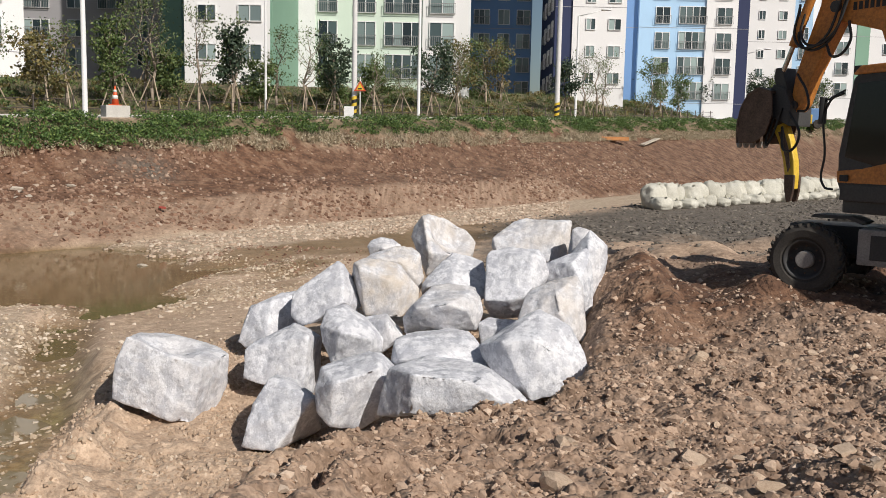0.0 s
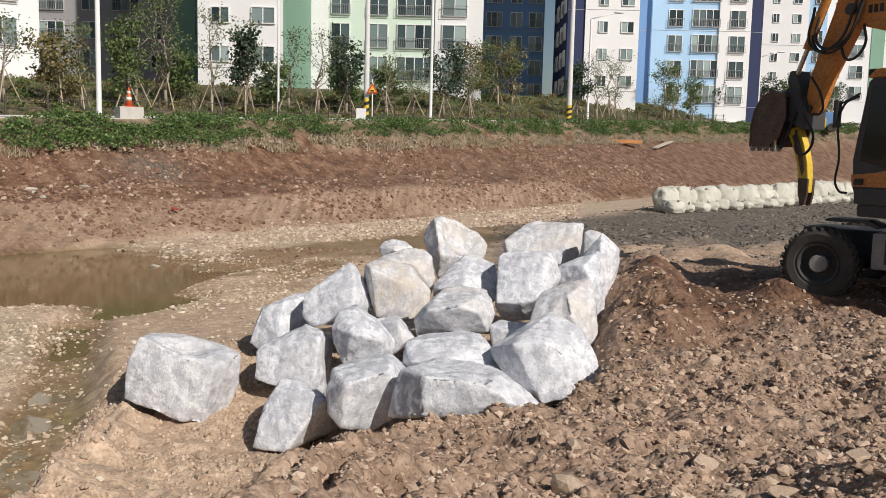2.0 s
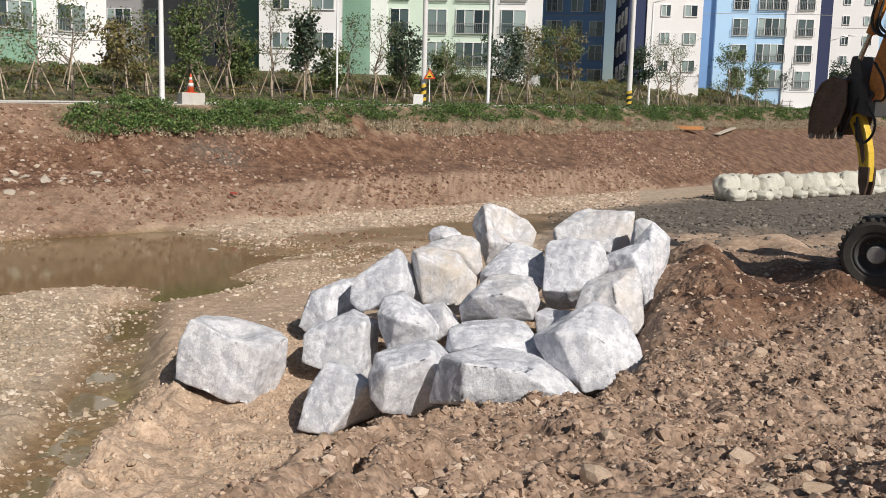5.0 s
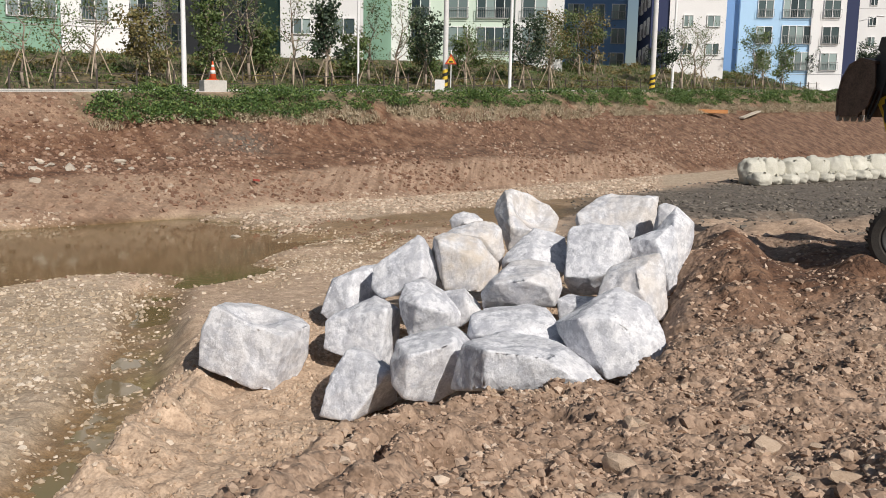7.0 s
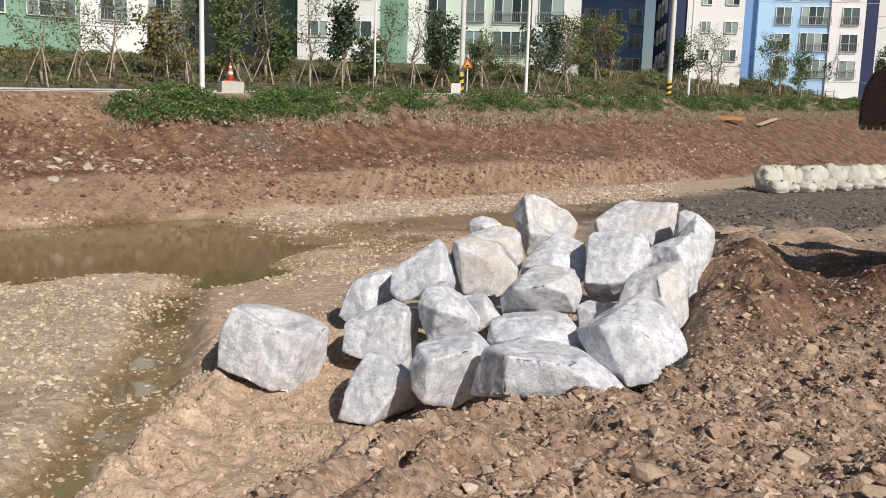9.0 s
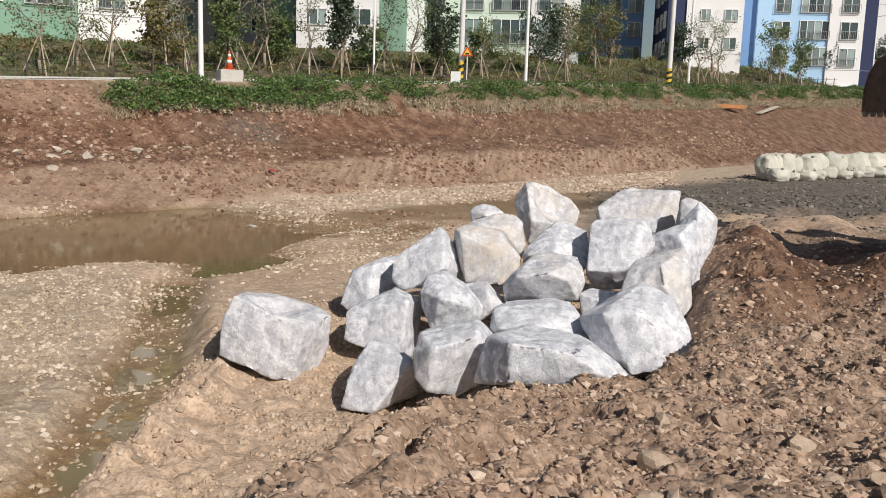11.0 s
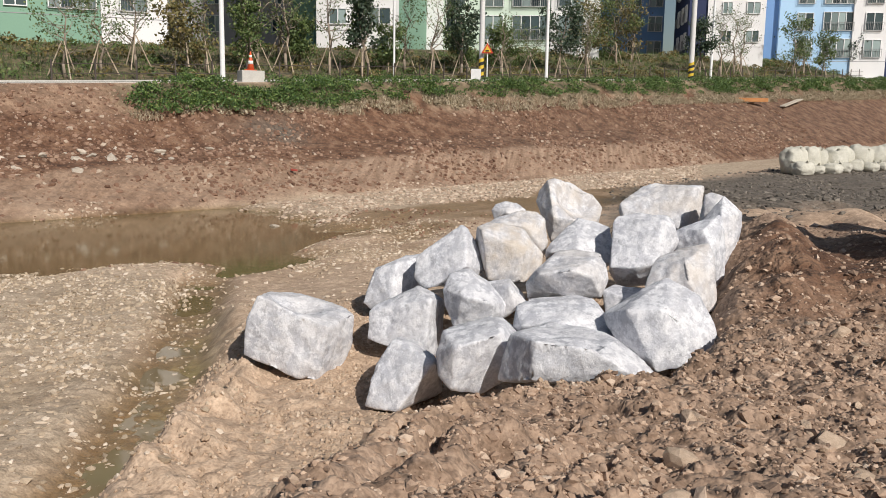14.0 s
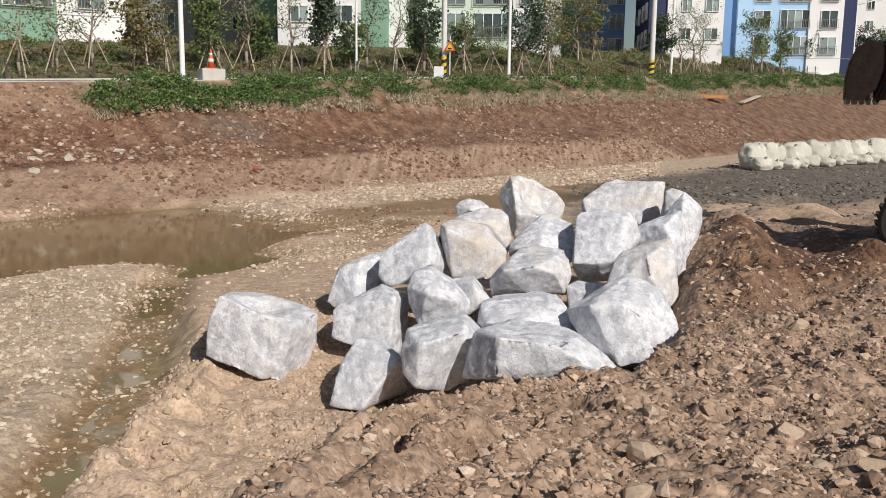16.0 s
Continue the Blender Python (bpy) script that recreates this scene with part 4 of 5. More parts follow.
def window(parent, m, w, h, leaves, rail):
    fr, pane, rl, pw = window_meshes(w, h, leaves, rail)
    ob = new("window", fr)
    ob.parent, ob.matrix_basis = parent, m
    for i in range(leaves):
        p = new("pane", pane)
        p.parent, p.location = ob, ((i - (leaves - 1) / 2) * pw, 0, 0)
    if rl:
        r = new("balcony_rail", rl)
        r.parent = ob


def apartment(label, y, deep, base, floors, storey, sections, cols, sill, side=(), yaw=0.0):
    """A housing block: coloured wall sections, bands at each storey, columns of windows, parapet and roof."""
    x0, x1 = min(s[0] for s in sections), max(s[1] for s in sections)
    root = new("apartment_house")
    ox = (x0 + x1) / 2
    root.location = (x1 + math.cos(radians(yaw)) * (ox - x1), y + math.sin(radians(yaw)) * (ox - x1), base)
    root.rotation_euler[2] = radians(yaw)
    top = sill + floors * storey + 0.6
    for a, b, mat, fwd in sections:
        part("wall", box(a - ox, b - ox, -fwd, deep, -3.0, top), mat, root)
        bm = bmesh.new()
        box(a - ox - 0.05, b - ox + 0.05, -fwd - 0.12, -fwd + 0.1, top, top + 0.9, 0.0, bm)
        part("parapet", bm, mat, root)
        for i in range(0, floors, 3):
            z = sill + i * storey - 0.45
            part("band", box(a - ox, b - ox, -fwd - 0.02, -fwd + 0.05, z, z + 0.05), M_GREY_SHADE, root)
    part("roof", box(x0 - ox, x1 - ox, 0.1, deep, top + 0.003, top + 0.2), M_CONCRETE, root)
    for xc, w, h, leaves, rail, fwd, up in cols:
        for i in range(floors):
            window(root, pose(xc - ox, -fwd - 0.05, sill + up + i * storey), w, h, leaves, rail)
    for yc, w, h, leaves, rail, up in side:
        for i in range(floors):
            window(root, pose(x0 - ox - 0.05, yc, sill + up + i * storey, 0, 0, -90), w, h, leaves, rail)
    return tagged(root, label, "apartment building", "apartment houses")


apartment("green and white rendered apartment block with balcony windows", 59.0, 12, 6.9, 13, 2.8,
          [(-44.0, -32.1, M_GREEN, 0.0), (-32.1, -27.8, M_WALL, 0.25)],
          [(-41.0, 3.0, 1.8, 3, True, 0, 0), (-37.2, 1.4, 1.8, 2, False, 0, 0), (-33.8, 3.0, 1.8, 4, True, 0, 0), (-30.0, 1.8, 1.8, 2, True, 0.25, 0)], 2.6, yaw=34)
# shade over this rear block is put into its grey walls
apartment("apartment block with shade put into its grey walls, between two brighter ones", 91.0, 12, 9.2, 13, 2.8,
          [(-45, -29.0, M_GREY_SHADE, 0.0), (-29.0, -26.8, M_GREEN, 0.3)],
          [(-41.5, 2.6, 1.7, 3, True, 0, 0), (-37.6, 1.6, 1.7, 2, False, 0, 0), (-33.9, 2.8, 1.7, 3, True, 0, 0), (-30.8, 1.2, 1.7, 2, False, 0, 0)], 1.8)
apartment("white apartment gable with a dark green side wall", 67.0, 12, 7.0, 13, 2.85,
          [(-19.6, -13.2, M_WALL, 0.0), (-13.2, -13.05, M_GREEN, 0.02)],
          [(-17.9, 1.4, 1.2, 2, False, 0, 0), (-14.7, 1.8, 1.25, 2, False, 0, 0)], 2.6)
apartment("mint green and white apartment block with wide balcony windows", 79.0, 14, 6.9, 13, 2.8,
          [(-13.2, -11.6, M_WALL, 0.2), (-11.6, -2.2, M_MINT, 0.0), (-2.2, 2.0, M_WALL, 0.25)],
          [(-10.5, 1.7, 2.1, 2, True, 0, 0), (-7.2, 1.8, 2.1, 2, True, 0, 0), (-3.95, 3.2, 2.1, 4, True, 0, 0), (-0.5, 2.2, 2.1, 2, True, 0.25, 0)], 2.5)
apartment("dark blue apartment block standing in shade", 106.3, 12, 8.2, 13, 2.75,
          [(1.0, 9.9, M_BLUE, 0.0)],
          [(4.0, 1.9, 1.75, 3, True, 0, 0), (6.6, 1.4, 1.75, 2, False, 0, 0), (8.9, 1.6, 1.75, 2, True, 0, 0)], 1.5)
apartment("white apartment gable with a navy corner and small windows", 94.2, 13, 7.6, 13, 2.77,
          [(11.2, 13.0, M_NAVY, 0.0), (13.0, 18.6, M_WALL, 0.2)],
          [(14.9, 1.0, 1.2, 2, False, 0.2, 0), (17.4, 1.35, 1.2, 2, False, 0.2, 0)], 2.8,
          [(2.0, 1.4, 1.7, 2, True, -0.6), (5.0, 1.4, 1.7, 2, True, -0.6), (8.5, 1.6, 1.7, 2, True, -0.6)])
apartment("light blue and white apartment block with balcony windows", 103.3, 13, 7.8, 13, 2.83,
          [(18.8, 21.9, M_BLUE, -0.6), (21.9, 29.5, M_SKYBLUE, 0.0), (29.5, 33.1, M_WALL, 0.25), (33.1, 34.5, M_NAVY, 0.0)],
          [(24.6, 1.7, 1.9, 2, True, 0, 0), (28.0, 3.1, 2.0, 4, True, 0, 0), (31.6, 1.8, 1.9, 2, True, 0.25, 0)], 1.75)
apartment("white apartment gable with a light blue edge", 133.6, 13, 9.5, 13, 2.8,
          [(44.3, 51.3, M_WALL, 0.0), (51.3, 54.0, M_SKYBLUE, 0.0)],
          [(46.5, 1.0, 1.3, 2, False, 0, 0), (49.6, 1.3, 1.3, 2, False, 0, 0), (52.8, 1.3, 1.8, 2, True, 0, 0)], 2.5)
apartment("white apartment block with a green stripe", 137.0, 13, 10.0, 13, 3.1,
          [(55.4, 62.2, M_WALL, 0.0), (62.2, 64.2, M_GREEN, 0.1), (64.2, 76.0, M_WALL, 0.0)],
          [(57.2, 1.2, 1.9, 2, False, 0, 0), (60.2, 2.0, 1.9, 2, True, 0, 0), (67.0, 1.4, 1.7, 2, False, 0, 0), (72.0, 2.2, 1.9, 2, True, 0, 0)], 2.6)


# ---- leaves and trees ----
def leaf_mat(name, stops):
    m = island_mat(name, stops, 0.6, 0.0)
    return m


M_IVY = leaf_mat("verge_leaves", [(0.0, (0.03, 0.065, 0.015)), (0.6, (0.085, 0.16, 0.035)), (1.0, (0.20, 0.27, 0.07))])
M_DARKLEAF = leaf_mat("dark_leaves", [(0.0, (0.018, 0.04, 0.022)), (0.7, (0.04, 0.07, 0.035)), (1.0, (0.09, 0.12, 0.06))])
M_MIDLEAF = leaf_mat("green_leaves", [(0.0, (0.05, 0.085, 0.02)), (0.7, (0.10, 0.15, 0.04)), (1.0, (0.19, 0.22, 0.07))])
M_GOLDLEAF = leaf_mat("autumn_leaves", [(0.0, (0.10, 0.085, 0.03)), (0.6, (0.18, 0.16, 0.05)), (1.0, (0.27, 0.20, 0.08))])
M_STRAW = leaf_mat("dry_grass", [(0.0, (0.28, 0.22, 0.13)), (0.6, (0.42, 0.35, 0.24)), (1.0, (0.55, 0.48, 0.36))])
M_BARK = surface("bark", (0.17, 0.135, 0.10), (0.34, 0.28, 0.22), 6, 50, 0.9, 0, 0.4)
M_STAKE = surface("stake_wood", (0.36, 0.28, 0.20), (0.50, 0.41, 0.31), 4, 40, 0.85, 0, 0.2)


def leaf_mesh(name, centres, size, mat, rng, droop=0.0):
    """One mesh of many small folded leaves."""
    n = len(centres)
    d = rng.normal(size=(n, 3))
    d[:, 2] -= droop
    d /= np.linalg.norm(d, axis=1)[:, None] + 1e-9
    e = np.cross(d, rng.normal(size=(n, 3)))
    e /= np.linalg.norm(e, axis=1)[:, None] + 1e-9
    k = size * (0.6 + 0.8 * rng.random(n))[:, None]
    p0, p2 = centres - d * k * 0.5, centres + d * k * 0.5
    p1, p3 = centres + e * k * 0.32, centres - e * k * 0.32 + np.cross(d, e) * k * 0.12
    V = np.stack([p0, p1, p2, p3], 1).reshape(-1, 3)
    i = np.arange(n)[:, None] * 4
    F = np.concatenate([i + [0, 1, 2], i + [0, 2, 3]], 1).reshape(-1, 3)
    me = bpy.data.meshes.new(name)
    me.from_pydata(V.tolist(), [], F.tolist())
    me.materials.append(mat)
    return me


def tree(x, y, height, wide, kind, seed, stakes=True):
    """A young street tree: bent trunk, limbs and twigs, a loose crown, and three stakes."""
    rng = random.Random(seed)
    nr = np.random.default_rng(seed)
    root = new("tree")
    root.location = (x, y, land_at(x, y) - 0.05)
    mat, leaves, size, label = {
        "dark": (M_DARKLEAF, 2000, 0.205, "young street tree with dense dark green foliage"),
        "green": (M_MIDLEAF, 2000, 0.175, "bushy young tree with mid-green leaves"),
        "gold": (M_GOLDLEAF, 1900, 0.18, "yellowing bushy tree in early autumn"),
        "bare": (M_MIDLEAF, 700, 0.12, "thin young tree with sparse small leaves"),
    }[kind]
    bm = bmesh.new()
    r = 0.035 + 0.012 * height
    low = 0.28 if kind in ("dark", "bare") else 0.12
    p = Vector((0, 0, 0))
    pts = [p.copy()]
    for i in range(5):
        q = Vector((rng.uniform(-0.08, 0.08) * (i + 1), rng.uniform(-0.08, 0.08) * (i + 1), height * 0.82 * (i + 1) / 5))
        tube(p, q, r * (1 - i * 0.17), r * (1 - (i + 1) * 0.17), 7, bm)
        p = q
        pts.append(q.copy())
    tips = []
    for i in range(15 if kind != "bare" else 18):
        f = low + (0.95 - low) * (i + rng.random()) / 15
        f = min(f, 0.98)
        k = f * 5
        b = pts[int(k)].lerp(pts[min(5, int(k) + 1)], k - int(k)) if k < 5 else pts[5]
        ang = rng.uniform(0, 6.28)
        out = wide / 2 * rng.uniform(0.45, 1.0) * (1.0 - 0.55 * abs(f - 0.5))
        rise = height * rng.uniform(0.10, 0.24)
        e = b + Vector((math.cos(ang) * out, math.sin(ang) * out, rise))
        mid = b.lerp(e, 0.5) + Vector((0, 0, -0.05 * height * rng.random()))
        rr = r * 0.42 * (1.1 - f)
        tube(b, mid, rr + 0.006, rr * 0.7 + 0.005, 5, bm)
        tube(mid, e, rr * 0.7 + 0.005, 0.004, 5, bm)
        for _ in range(3):
            g = mid.lerp(e, rng.random()) + Vector((rng.uniform(-1, 1), rng.uniform(-1, 1), rng.uniform(-0.2, 1))) * 0.16 * wide
            tube(mid.lerp(e, rng.random() * 0.5), g, 0.009, 0.003, 4, bm)
            tips.append(g)
        tips += [e, mid.lerp(e, 0.5)]
    tips.append(pts[-1] + Vector((0, 0, height * 0.12)))
    part("trunk", bm, M_BARK, root, smooth=True)
    T = np.array([t[:] for t in tips])
    pick = nr.integers(0, len(T), leaves)
    clump = 0.10 + 0.05 * wide if kind != "bare" else 0.22
    c = T[pick] + nr.normal(size=(leaves, 3)) * clump * np.array([1, 1, 0.75])
    new("crown", leaf_mesh("crown", c, size, mat, nr)).parent = root
    if stakes:
        t0 = rng.uniform(0, 2)
        for i in range(3):
            ang = t0 + i * 2.094
            q = Vector((math.cos(ang) * 0.85, math.sin(ang) * 0.85, -0.1))
            part("stake", tube(q, Vector((math.cos(ang + 0.4) * 0.06, math.sin(ang + 0.4) * 0.06, min(1.7, height * 0.42))), 0.035, 0.03, 6), M_STAKE, root)
    return tagged(root, label, "tree", "street trees")


# along, across, height, crown width, kind
PLANTED = [(14.9, 43.5, 4.2, 3.4, "bare"), (17.0, 44.5, 3.8, 3.0, "bare"), (19.2, 45.5, 4.4, 2.6, "bare"), (21.7, 45.0, 3.8, 3.0, "gold"), (22.6, 44.6, 4.4, 2.2, "bare"),
           (24.9, 44.0, 5.2, 2.4, "green"), (26.3, 45.5, 5.6, 2.6, "bare"), (27.9, 45.0, 6.2, 2.8, "bare"), (28.7, 47.0, 6.0, 2.6, "bare"), (29.5, 46.0, 3.2, 2.2, "green"), (30.4, 44.3, 6.0, 2.6, "bare"),
           (32.2, 43.5, 5.4, 2.4, "dark"), (33.6, 45.2, 5.2, 2.4, "bare"), (34.9, 44.5, 3.0, 2.0, "green"), (36.6, 44.8, 5.0, 2.2, "bare"), (38.3, 44.0, 5.6, 2.6, "bare"), (40.3, 43.5, 5.4, 2.7, "dark"),
           (42.2, 45.5, 2.6, 2.2, "green"), (44.5, 44.0, 4.0, 2.6, "bare"), (46.5, 46.0, 3.0, 2.4, "green"), (47.8, 44.4, 3.2, 2.4, "bare"), (50.2, 43.5, 5.3, 3.3, "dark"), (53.2, 43.6, 5.2, 2.4, "bare"),
           (58.0, 47.5, 5.0, 3.6, "gold"), (62.5, 48.0, 5.8, 4.6, "green"), (65.5, 48.5, 5.6, 4.4, "gold"), (68.5, 43.5, 5.2, 2.8, "dark"),
           (72.0, 43.6, 5.6, 3.2, "bare"), (74.5, 43.8, 6.0, 3.4, "bare"), (77.0, 44.5, 5.4, 3.0, "bare"), (85.0, 43.5, 6.2, 4.0, "green"), (88.4, 44.0, 5.0, 2.8, "bare"),
           (92.0, 43.8, 4.6, 2.6, "green"), (99.0, 43.5, 5.2, 2.8, "dark"), (102.2, 43.6, 6.0, 3.2, "bare"), (107.0, 44.0, 5.4, 3.0, "bare"), (114.6, 43.5, 5.6, 3.6, "dark"), (121.0, 43.6, 6.0, 3.4, "green"), (128.0, 44.0, 5.6, 3.4, "dark"), (140.0, 44.0, 6.0, 3.6, "green")]
for i, (a, s, h, w, kind) in enumerate(PLANTED):
    x, y = st(a, s)
    tree(x, y, h, w, kind, 100 + i)

# verge bushes, dry grass and garden shrubs
nr = np.random.default_rng(77)


def bushes(name, spots, radii, per, size, mat, label, squash=0.75):
    c = []
    for (a, s), r in zip(spots, radii):
        x, y = st(a, s)
        n = int(per * r * r)
        d = nr.normal(size=(n, 3))
        d /= np.linalg.norm(d, axis=1)[:, None]
        d[:, 2] = np.abs(d[:, 2])
        rad = r * (0.55 + 0.5 * nr.random(n) ** 0.5)
        base = land_at(x, y)
        c.append(np.array([x, y, base - 0.05]) + d * rad[:, None] * np.array([1, 1, squash]))
    c = np.concatenate(c)
    return tagged(new(name, leaf_mesh(name, c, size, mat, nr)), label, "bushes", kind="stuff")


spots, radii = [], []
for a in np.arange(14.6, 150, 0.36):
    grow = 1.1 if a < 25 else 0.80 + 0.22 * math.sin(a * 0.9) + 0.15 * math.sin(a * 2.3)
    for _ in range(3 if a < 28 or math.sin(a * 0.55) + 0.6 * math.sin(a * 1.7) > -0.3 else 1):
        spots.append((a + nr.uniform(-0.3, 0.3), nr.uniform(33.95 if a < 25 else 34.4, 34.8 if abs(a - 20.2) < 1.2 else 35.35)))
        radii.append(max(0.28, 0.58 * grow * nr.uniform(0.6, 1.1)))
for a in np.arange(16.0, 150, 0.5):
    if abs(a - 20.4) < 0.9:
        continue
    spots.append((a, 35.45 + nr.uniform(-0.1, 0.15)))
    radii.append(nr.uniform(0.38, 0.6) if a < 30 else nr.uniform(0.2, 0.5))
bushes("verge_bushes", spots, radii, 620, 0.10, M_IVY, "dense low green creepers and weeds along the street verge")
spots, radii = [], []
for a in np.arange(12, 150, 0.5):
    spots.append((a + nr.uniform(-0.3, 0.3), nr.uniform(43.2, 52.0)))
    radii.append(nr.uniform(0.25, 0.65))
bushes("garden_shrubs", spots, radii, 260, 0.17, M_MIDLEAF, "low garden shrubs before the apartment houses")
spots, radii = [], []
for a in np.arange(12, 150, 0.3):
    spots.append((a + nr.uniform(-0.4, 0.4), nr.uniform(43.0, 53.0)))
    radii.append(nr.uniform(0.25, 0.7))
bushes("dry_shrubs", spots, radii, 240, 0.17, M_GOLDLEAF, "brown dry shrubs and weeds in the garden strip")


spots, radii = [], []
for a in np.arange(15.5, 120, 0.33):
    if math.sin(a * 0.83) + math.sin(a * 2.1 + 1.0) > -0.5:
        spots.append((a + nr.uniform(-0.3, 0.3), nr.uniform(33.7, 34.3)))
        radii.append(nr.uniform(0.18, 0.42))
bushes("dry_tufts", spots, radii, 700, 0.11, M_STRAW, "tufts of bleached weeds under the creepers", 0.6)


def blades(name, n, a0, a1, s0, s1, tall, mat, label):
    a, s = nr.uniform(a0, a1, n), nr.uniform(s0, s1, n)
    keep = lumps(a, s * 2, 1.6, 41) > -0.12
    a, s = a[keep], s[keep]
    x, y = 0.643 * a - 0.766 * s, 0.766 * a + 0.643 * s
    z = land(x, y)
    n = len(x)
    h = tall * (0.4 + 0.8 * nr.random(n))
    ang, w = nr.uniform(0, 6.28, n), 0.012 + 0.012 * nr.random(n)
    lean = nr.normal(size=(n, 2)) * 0.6 * h[:, None]
    b0 = np.stack([x - np.cos(ang) * w, y - np.sin(ang) * w, z - 0.03], -1)
    b1 = np.stack([x + np.cos(ang) * w, y + np.sin(ang) * w, z - 0.03], -1)
    tp = np.stack([x + lean[:, 0], y + lean[:, 1], z + h], -1)
    V = np.stack([b0, b1, tp], 1).reshape(-1, 3)
    me = bpy.data.meshes.new(name)
    me.from_pydata(V.tolist(), [], np.arange(3 * n).reshape(-1, 3).tolist())
    me.materials.append(mat)
    return tagged(new(name, me), label, "grass", kind="stuff")


blades("dry_grass", 30000, 14, 120, 33.5, 34.5, 0.2, M_STRAW, "bleached dry grass hanging over the bank's edge")
blades("lawn_grass", 30000, 12, 130, 42.6, 52.0, 0.35, M_MIDLEAF, "rough grass on the rising garden strip")

# ---- street furniture ----
M_POLE = surface("pole_paint", (0.80, 0.80, 0.80), (0.86, 0.86, 0.86), 2, 30, 0.4, 0.0, 0.02)
M_CPOLE = surface("pole_concrete", (0.60, 0.60, 0.60), (0.72, 0.71, 0.70), 3, 40, 0.85, 0, 0.1)
M_YELLOW = surface("yellow_paint", (0.62, 0.42, 0.03), (0.75, 0.52, 0.05), 3, 30, 0.6, 0, 0.05)
M_BLACK = surface("black_paint", (0.012, 0.012, 0.012), (0.03, 0.03, 0.03), 3, 30, 0.6, 0, 0.05)
M_ORANGE = surface("cone_plastic", (0.62, 0.09, 0.03), (0.75, 0.13, 0.04), 4, 30, 0.5, 0, 0.03)
M_BAND = surface("reflective_band", (0.75, 0.73, 0.70), (0.82, 0.80, 0.78), 4, 30, 0.4, 0, 0.0)


def light_pole(a, s, r, arm):
    x, y = st(a, s)
    root = new("street_lamp")
    root.location = (x, y, land_at(x, y) - 0.02)
    part("post", tube((0, 0, 0), (0, 0, 8.5), r, r * 0.8, 18), M_POLE, root)
    part("base_plate", box(-0.2, 0.2, -0.2, 0.2, 0, 0.06, 0.01), M_POLE, root)
    if arm:
        part("arm", tube((0, 0, 8.45), (1.7, 0.0, 9.0), 0.05, 0.035, 8), M_POLE, root, smooth=True)
        bm = bmesh.new()
        bmesh.ops.create_uvsphere(bm, u_segments=14, v_segments=8, radius=1.0, matrix=Matrix.Translation((2.05, 0, 9.05)) @ Matrix.Diagonal((0.42, 0.16, 0.08, 1)))
        part("lamp_head", bm, M_POLE, root, smooth=True)
    return tagged(root, "slim white painted steel street lamp", "street lamp", "street lamps")


light_pole(19.1, 36.0, 0.115, False)
light_pole(34.2, 42.9, 0.07, True)
light_pole(40.3, 36.0, 0.10, False)


def low_lamp(a, s, height):
    x, y = st(a, s)
    root = new("street_lamp")
    root.location = (x, y, land_at(x, y) - 0.02)
    part("post", tube((0, 0, 0), (0, 0, height), 0.12, 0.09, 18), M_POLE, root)
    part("arm", tube((0, 0, height), (2.1, 0, height + 0.55), 0.05, 0.04, 8), M_POLE, root, smooth=True)
    bm = bmesh.new()
    bmesh.ops.create_uvsphere(bm, u_segments=14, v_segments=8, radius=1.0, matrix=Matrix.Translation((2.45, 0, height + 0.6)) @ Matrix.Diagonal((0.5, 0.2, 0.1, 1)))
    part("lamp_head", bm, M_POLE, root, smooth=True)
    return tagged(root, "white street lamp with one arm over the road", "street lamp", "street lamps")


low_lamp(69.3, 42.9, 9.0)
low_lamp(108.7, 42.9, 8.0)


def utility_pole(a, s, r):
    """A concrete pole whose foot is wrapped in black and yellow stripes."""
    x, y = st(a, s)
    root = new("utility_pole")
    root.location = (x, y, land_at(x, y) - 0.02)
    part("shaft", tube((0, 0, 0), (0, 0, 12), r, r * 0.8, 20), M_CPOLE, root)
    n, h0 = 16, 0.05
    for i in range(6):
        bm = bmesh.new()
        for k in range(n):
            a0, a1 = 2 * math.pi * k / n, 2 * math.pi * (k + 1) / n
            z0, z1 = h0 + i * 0.19 + 0.3 * abs(k / n - 0.5), h0 + i * 0.19 + 0.3 * abs((k + 1) / n - 0.5)
            rr = r + 0.006
            vs = [bm.verts.new((math.cos(t) * rr, math.sin(t) * rr, z)) for t, z in ((a0, z0), (a1, z1), (a1, z1 + 0.19), (a0, z0 + 0.19))]
            bm.faces.new(vs)
        part("stripe", bm, M_YELLOW if i % 2 else M_BLACK, root, smooth=True)
    return root


tagged(utility_pole(35.1, 36.2, 0.15), "grey concrete utility pole with a striped yellow and black foot", "utility pole", "utility poles")
tagged(utility_pole(55.9, 36.2, 0.19), "grey concrete utility pole with a striped yellow and black foot", "utility pole", "utility poles")

# triangular road sign on its own post beside the first pole
x, y = st(35.1, 35.9)
sign = new("road_sign")
sign.location = (x, y, land_at(x, y))
part("post", tube((0.12, -0.1, 0), (0.12, -0.1, 2.3), 0.03, 0.03, 8), M_POLE, sign)


def triangle(w, y0, y1, lift):
    bm = bmesh.new()
    h = w * 0.866
    f = [bm.verts.new((px, y0, pz + lift)) for px, pz in ((-w / 2, 0), (w / 2, 0), (0, h))]
    g = [bm.verts.new((px, y1, pz + lift)) for px, pz in ((-w / 2, 0), (w / 2, 0), (0, h))]
    bm.faces.new(f), bm.faces.new(g[::-1])
    for i in range(3):
        bm.faces.new((f[i], g[i], g[(i + 1) % 3], f[(i + 1) % 3]))
    bmesh.ops.recalc_face_normals(bm, faces=bm.faces)
    return bm


